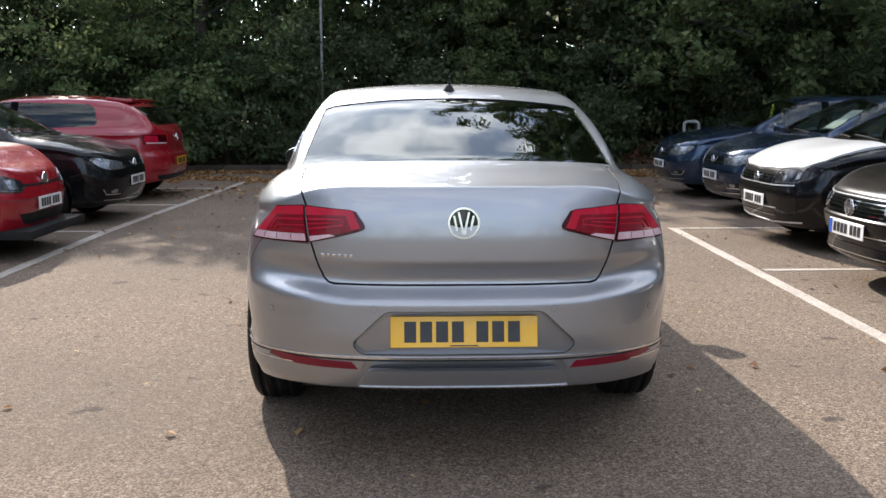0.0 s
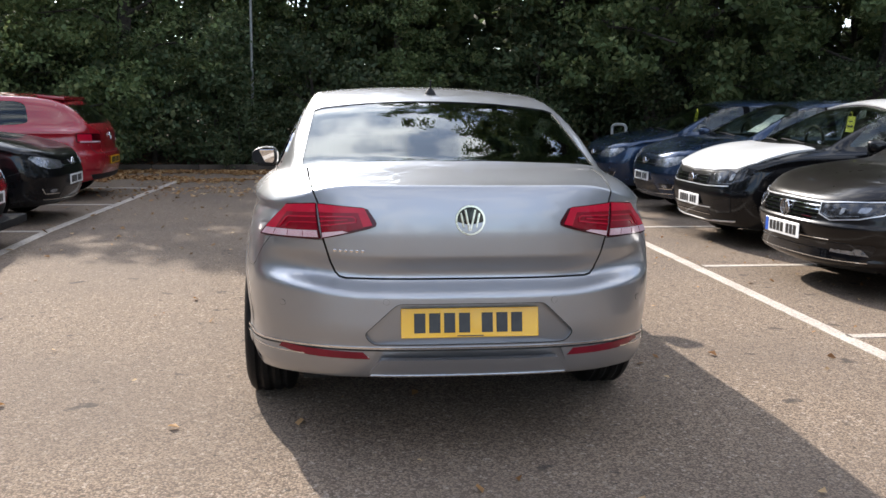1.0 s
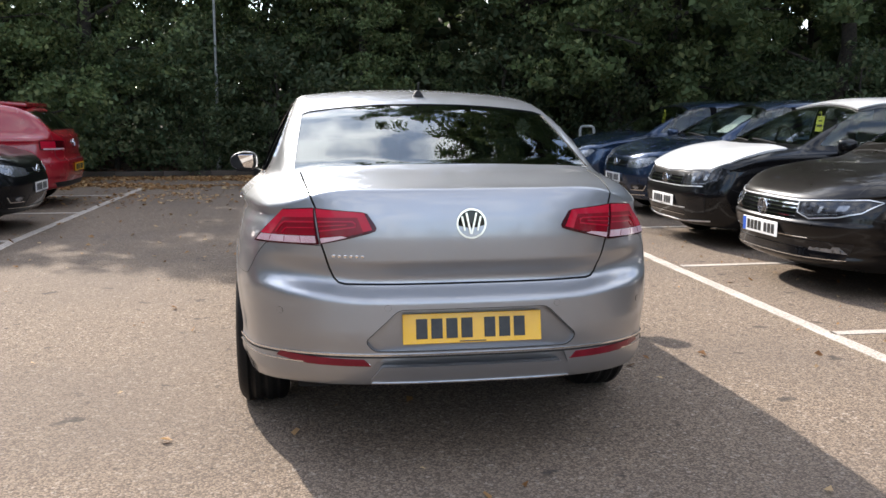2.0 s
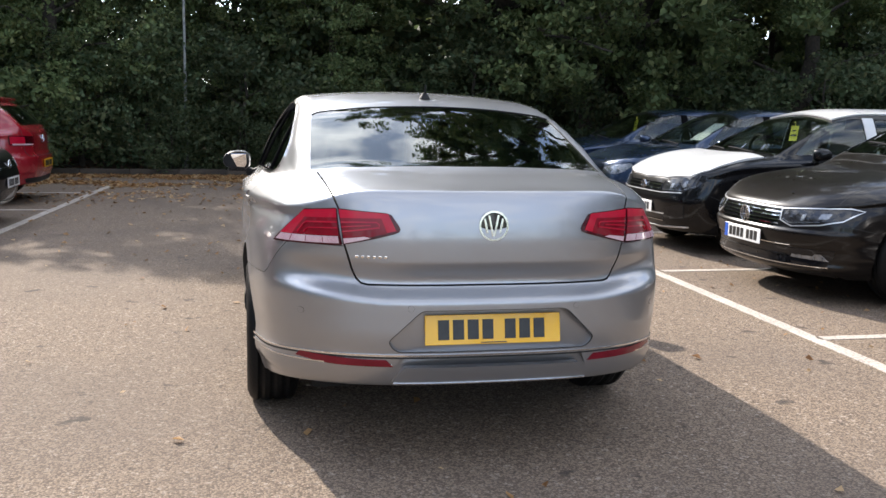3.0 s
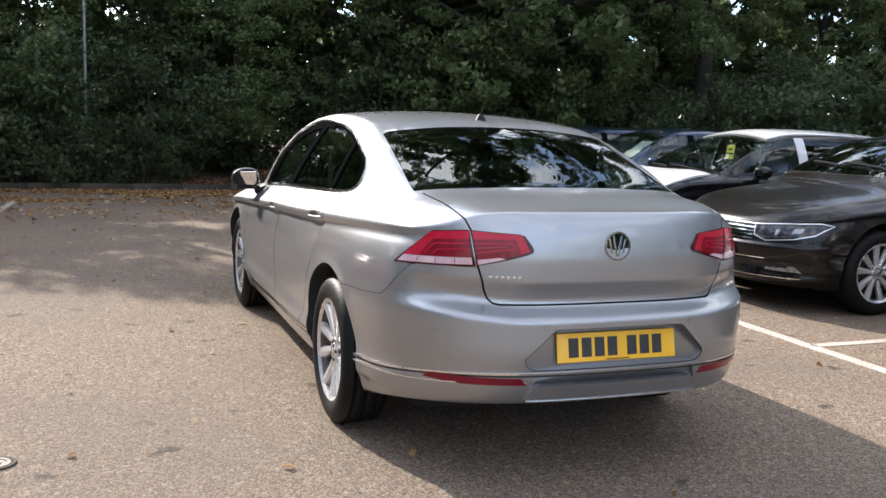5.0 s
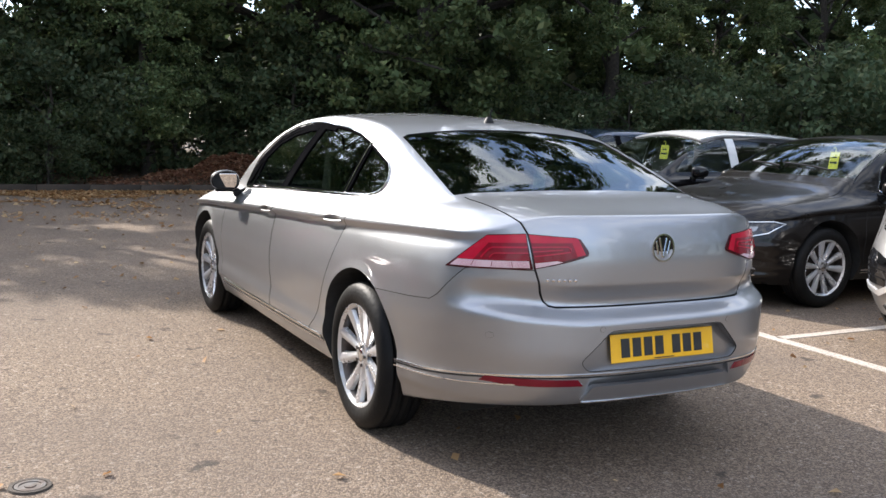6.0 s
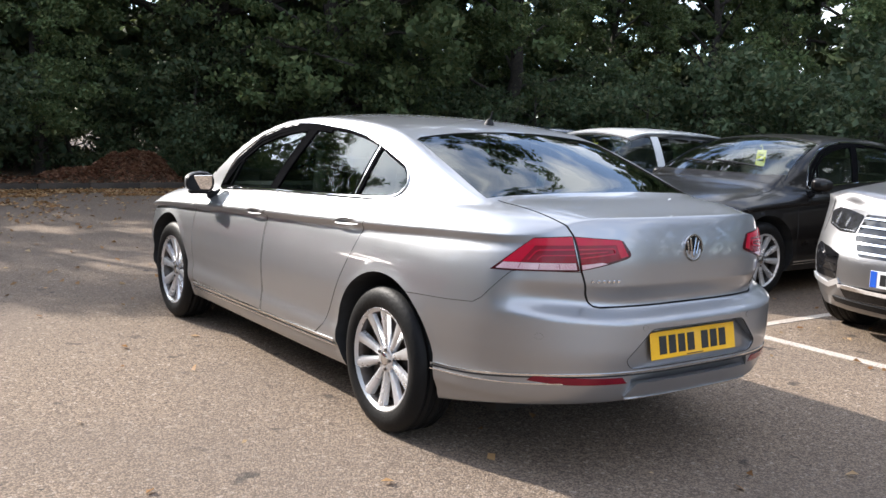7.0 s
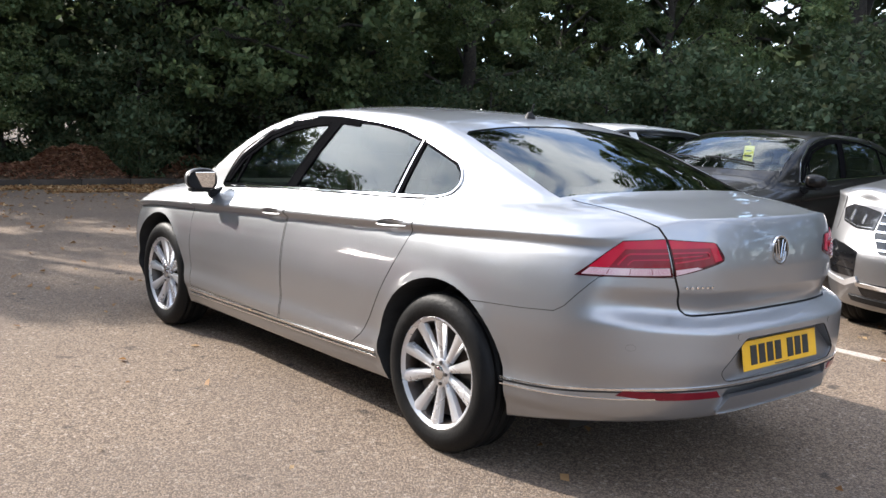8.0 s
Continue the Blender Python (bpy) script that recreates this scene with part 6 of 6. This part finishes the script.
SUV |= dict(front_n=2.6, front_d=0.78, front=[(0.18, 0.20), (0.30, 0.08), (0.45, 0.012), (0.58, 0.0), (0.68, 0.03), (0.80, 0.10), (0.92, 0.20), (1.0, 0.28)])

old_polo("small blue hatchback with papers on its dashboard", BLUE, pose(3.50 + 3.97, 8.2, 0, 0, 0, 90))
old_polo("small blue hatchback parked in the shade by the trees", BLUE, pose(3.45 + 3.97, 10.4, 0, 0, 0, 90))
old_polo("small black hatchback parked nose out in shade", BLACK, pose(-3.40 - 3.97, 7.75, 0, 0, 0, -90))

# the black and white hatchback
root, shell, skin = car("car", "small black hatchback with white bonnet and roof parked in its bay", POLO_NEW, BLACK, pose(3.12 + 4.053, 5.69, 0, 0, 0, 90), 0.8, WHEEL_SMALL)
part("body", shell.smooth_like(skin), None, root)
joints(root, shell, POLO_NEW)
yc = 3.09
part("bonnet", shell.smooth_panel([(-0.74, yc + 0.03), (-0.3, yc + 0.13), (0.3, yc + 0.13), (0.74, yc + 0.03), (0.79, yc + 0.40), (0.775, yc + 0.62), (0.68, yc + 0.78), (0.4, yc + 0.875), (0, yc + 0.905), (-0.4, yc + 0.875), (-0.68, yc + 0.78), (-0.775, yc + 0.62), (-0.79, yc + 0.40)]), WHITE, root, "white bonnet panel")
part("roof_panel", shell.patch([(-0.53, 0.42), (0, 0.36), (0.53, 0.42), (0.58, 1.2), (0.56, yc - 0.80), (0, yc - 0.84), (-0.56, yc - 0.80), (-0.58, 1.2)], "top", 0.014, 0.02, 0.03), WHITE, root, "white roof panel")
for face in ("left", "right"):
    part("white_pillar", shell.patch([(yc - 1.10, 0.99), (yc - 1.22, 0.99), (yc - 1.22, 1.36), (yc - 1.10, 1.36)], face, 0.005, 0.008, 0.05), WHITE, root)
lamp_pair(root, shell, [(0.38, 0.700), (0.56, 0.735), (0.76, 0.785), (0.815, 0.765), (0.76, 0.665), (0.66, 0.615), (0.40, 0.605)], "front", ((0.53, 0.665, 0.022, 0.030), (0.66, 0.690, 0.018, 0.034)))
grille(root, shell, [(-0.37, 0.685), (0.37, 0.685), (0.38, 0.60), (-0.38, 0.60)], [(-0.36, 0.36, 0.662, 0.662), (-0.36, 0.36, 0.628, 0.628)], width=0.008)
grille(root, shell, [(-0.40, 0.37), (0.40, 0.37), (0.46, 0.27), (-0.46, 0.27)], [(-0.42, 0.42, 0.315, 0.315)], name="air_intake", width=0.006)
for p in both([(0.48, 0.45), (0.70, 0.50), (0.68, 0.36), (0.52, 0.34)]):
    part("side_intake", shell.patch(p, "front", 0.003, 0.01, 0.04), GLOSS_BLACK, root)
    part("intake_edge", shell.strip([p[3], p[2], p[1]], "front", 0.006, 0.006, 0.010), PLASTIC, root)
part("lip_chrome", shell.strip([(-0.70, 0.275), (-0.3, 0.248), (0.3, 0.248), (0.70, 0.275)], "front", 0.014, 0.008, 0.016), SATIN, root)
part("bumper_chrome", shell.strip([(-0.44, 0.385), (0, 0.380), (0.44, 0.385)], "front", 0.008, 0.008, 0.012), SATIN, root)
part("nose_chrome", shell.strip([(-0.66, 0.606), (-0.38, 0.592), (0.38, 0.592), (0.66, 0.606)], "front", 0.009, 0.008, 0.012), SATIN, root)
plate_on(root, shell, 0.44)
front_badge(root, shell, 0.640, 0.058)
mirror_pair(root, 0.93, 2.62, 1.0, BLACK)

# the red city car
root, shell, skin = car("car", "small bright red city car parked nose out", CITY, RED, pose(-3.47 - 3.6, 5.30, 0, 0, 0, -90), 0.75, WHEEL_SMALL)
part("body", shell.smooth_like(skin), None, root)
joints(root, shell, CITY)
lamp_pair(root, shell, [(0.42, 0.68), (0.66, 0.76), (0.70, 0.72), (0.66, 0.60), (0.48, 0.58), (0.40, 0.62)], "front", ((0.54, 0.655, 0.05, 0.045),))
part("nose_strip", shell.strip([(-0.40, 0.640), (0, 0.632), (0.40, 0.640)], "front", 0.020, 0.003, 0.008), PLASTIC, root)
grille(root, shell, [(-0.50, 0.40), (0.50, 0.40), (0.40, 0.30), (-0.40, 0.30)], [], name="air_intake", mat=PLASTIC)
part("bumper_joint", shell.strip([(-0.74, 0.53), (-0.3, 0.515), (0.3, 0.515), (0.74, 0.53)], "front", 0.006, 0.001, 0.004), GAP, root)
plate_on(root, shell, 0.475)
front_badge(root, shell, 0.665, 0.062)
mirror_pair(root, 0.88, 2.30, 1.0, RED)

# the red hatchback, seen from its tail
root, shell, skin = car("car", "red hatchback parked with its tail to the lane", GOLF, RED, pose(-3.55, 10.42, 0, 0, 0, 90), 0.85, WHEEL, pane=(DARK_GLASS, DARK_GLASS))
part("body", shell.smooth_like(skin), None, root)
joints(root, shell, GOLF)
for sgn in (-1, 1):
    face = corner_face(sgn, 40)
    c = [on_face(face, p) for p in ((sgn * 0.45, 0.07, 0.775), (sgn * 0.845, 0.30, 0.785), (sgn * 0.83, 0.33, 0.915), (sgn * 0.46, 0.085, 0.90))]
    q = quad(c)
    lamp = part("tail_lamp", shell.patch(rounded(field(q, 0, 1, 0, 1), 0.02, 2), face, 0.005, 0.012, 0.04), LAMP_DEEP, root, "red tail lamp")
    part("lens_band", shell.patch(field(q, 0.45, 0.96, 0.15, 0.90), face, 0.009, 0.006, 0.04), LAMP_BRIGHT, lamp)
    part("clear_strip", shell.patch(field(q, 0.05, 0.9, 0.05, 0.2), face, 0.010, 0.006, 0.04), LAMP_PALE, lamp)
    part("reflector", shell.patch([(sgn * 0.55, 0.40), (sgn * 0.80, 0.41), (sgn * 0.80, 0.435), (sgn * 0.55, 0.43)], "rear", 0.004, 0.01, 0.04), LAMP_RED, root)
part("rear_apron", shell.patch([(-0.72, 0.355), (0.72, 0.355), (0.66, 0.29), (-0.66, 0.29)], "rear", 0.004, 0.01, 0.06), PLASTIC, root)
part("tailgate_joint", shell.strip([(-0.68, 0.98), (-0.66, 0.70), (-0.62, 0.64), (0.62, 0.64), (0.66, 0.70), (0.68, 0.98)], "rear", 0.007, 0.001, 0.004), GAP, root)
part("roof_spoiler", rounded_box((1.10, 0.36, 0.045), 0.016, 2, pose(0, 0.69, 1.386, 5)), RED, root)
plate_on(root, shell, 0.53, PLATE_YELLOW, "rear")
front_badge(root, shell, 0.86, 0.055, "rear")
mirror_pair(root, 0.97, 2.85, 0.99, RED)

# the pale sport utility car
root, shell, skin = car("suv", "pale silver sport utility car parked nose out", SUV, SUV_SILVER, pose(2.74 + 4.88, 0.60, 0, 0, 0, 90), 1.0, WHEEL_BIG, category="car")
part("body", shell.smooth_like(skin), None, root)
joints(root, shell, SUV)
lamp_pair(root, shell, [(0.47, 0.885), (0.60, 0.905), (0.74, 0.920), (0.81, 0.885), (0.77, 0.80), (0.62, 0.765), (0.47, 0.765)], "front", ((0.58, 0.83, 0.012, 0.035), (0.70, 0.845, 0.014, 0.04)))
grille(root, shell, [(-0.455, 0.895), (0.455, 0.895), (0.455, 0.74), (0.38, 0.625), (-0.38, 0.625), (-0.455, 0.74)], [(-0.44, 0.44, 0.868, 0.868), (-0.44, 0.44, 0.815, 0.815), (-0.44, 0.44, 0.762, 0.762), (-0.42, 0.42, 0.709, 0.709), (-0.39, 0.39, 0.650, 0.650)], width=0.014)
for p in both([(0.54, 0.62), (0.66, 0.655), (0.80, 0.675), (0.83, 0.64), (0.80, 0.45), (0.56, 0.445)]):
    sgn = 1 if p[0][0] > 0 else -1
    grille(root, shell, p, [(sgn * 0.57, sgn * 0.79, z, z + 0.012) for z in (0.49, 0.545, 0.60)], name="side_intake", bar_mat=GLOSS_BLACK, width=0.010)
    part("silver_wing", shell.strip([(sgn * 0.86, 0.425), (sgn * 0.64, 0.395), (sgn * 0.53, 0.44)], "front", 0.038, 0.012, 0.02), SATIN, root)
part("lip_chrome", shell.strip([(-0.54, 0.405), (0, 0.395), (0.54, 0.405)], "front", 0.030, 0.012, 0.02), CHROME, root)
grille(root, shell, [(-0.55, 0.42), (0.55, 0.42), (0.50, 0.32), (-0.50, 0.32)], [], name="air_intake")
part("skid_plate", shell.strip([(-0.62, 0.295), (0, 0.28), (0.62, 0.295)], "front", 0.05, 0.010, 0.02), PLASTIC, root)
plate_on(root, shell, 0.50, band=True)
front_badge(root, shell, 0.78, 0.075)
mirror_pair(root, 1.06, 3.2, 1.15, SUV_SILVER)

# ---- price cards and papers behind the windscreens ----
def price_card(x, y, z, turn=90, lean=8, mat=CARD_YELLOW):
    card = new("price_card")
    tagged(card, "yellow price card hanging behind the windscreen", "price card", "price cards")
    part("card", rounded_box((0.12, 0.003, 0.16), 0.001, 1), mat, card)
    part("hook", mesh_from("hook", *tube([(0, 0, 0.075), (0, 0, 0.11), (0.02, 0, 0.13), (0.035, 0, 0.11)], 0.004, 6)), mat, card)
    part("price_bar", rounded_box((0.09, 0.002, 0.02), 0.0005, 1, pose(0, 0.003, -0.02)), BAR, card)
    part("price_bar", rounded_box((0.06, 0.002, 0.012), 0.0005, 1, pose(0, 0.003, 0.03)), BAR, card)
    card.matrix_basis = pose(x, y, z, lean, 0, turn)


price_card(4.86, 3.31, 1.195, 82)
price_card(4.75, 5.56, 1.19, 96)
price_card(5.02, 10.20, 1.19, 88)
for x, y, z, turn in ((5.06, 7.80, 1.215, 4), (4.95, 7.78, 1.155, -3), (4.83, 7.75, 1.090, 6)):
    sheet_ob = part("paper", rounded_box((0.17, 0.26, 0.002), 0.0008, 1), PAPER)
    sheet_ob.matrix_basis = pose(x, y, z, 0, -32, turn)
    tagged(sheet_ob, "white paper sheet propped behind the windscreen", "paper", "papers in the window")
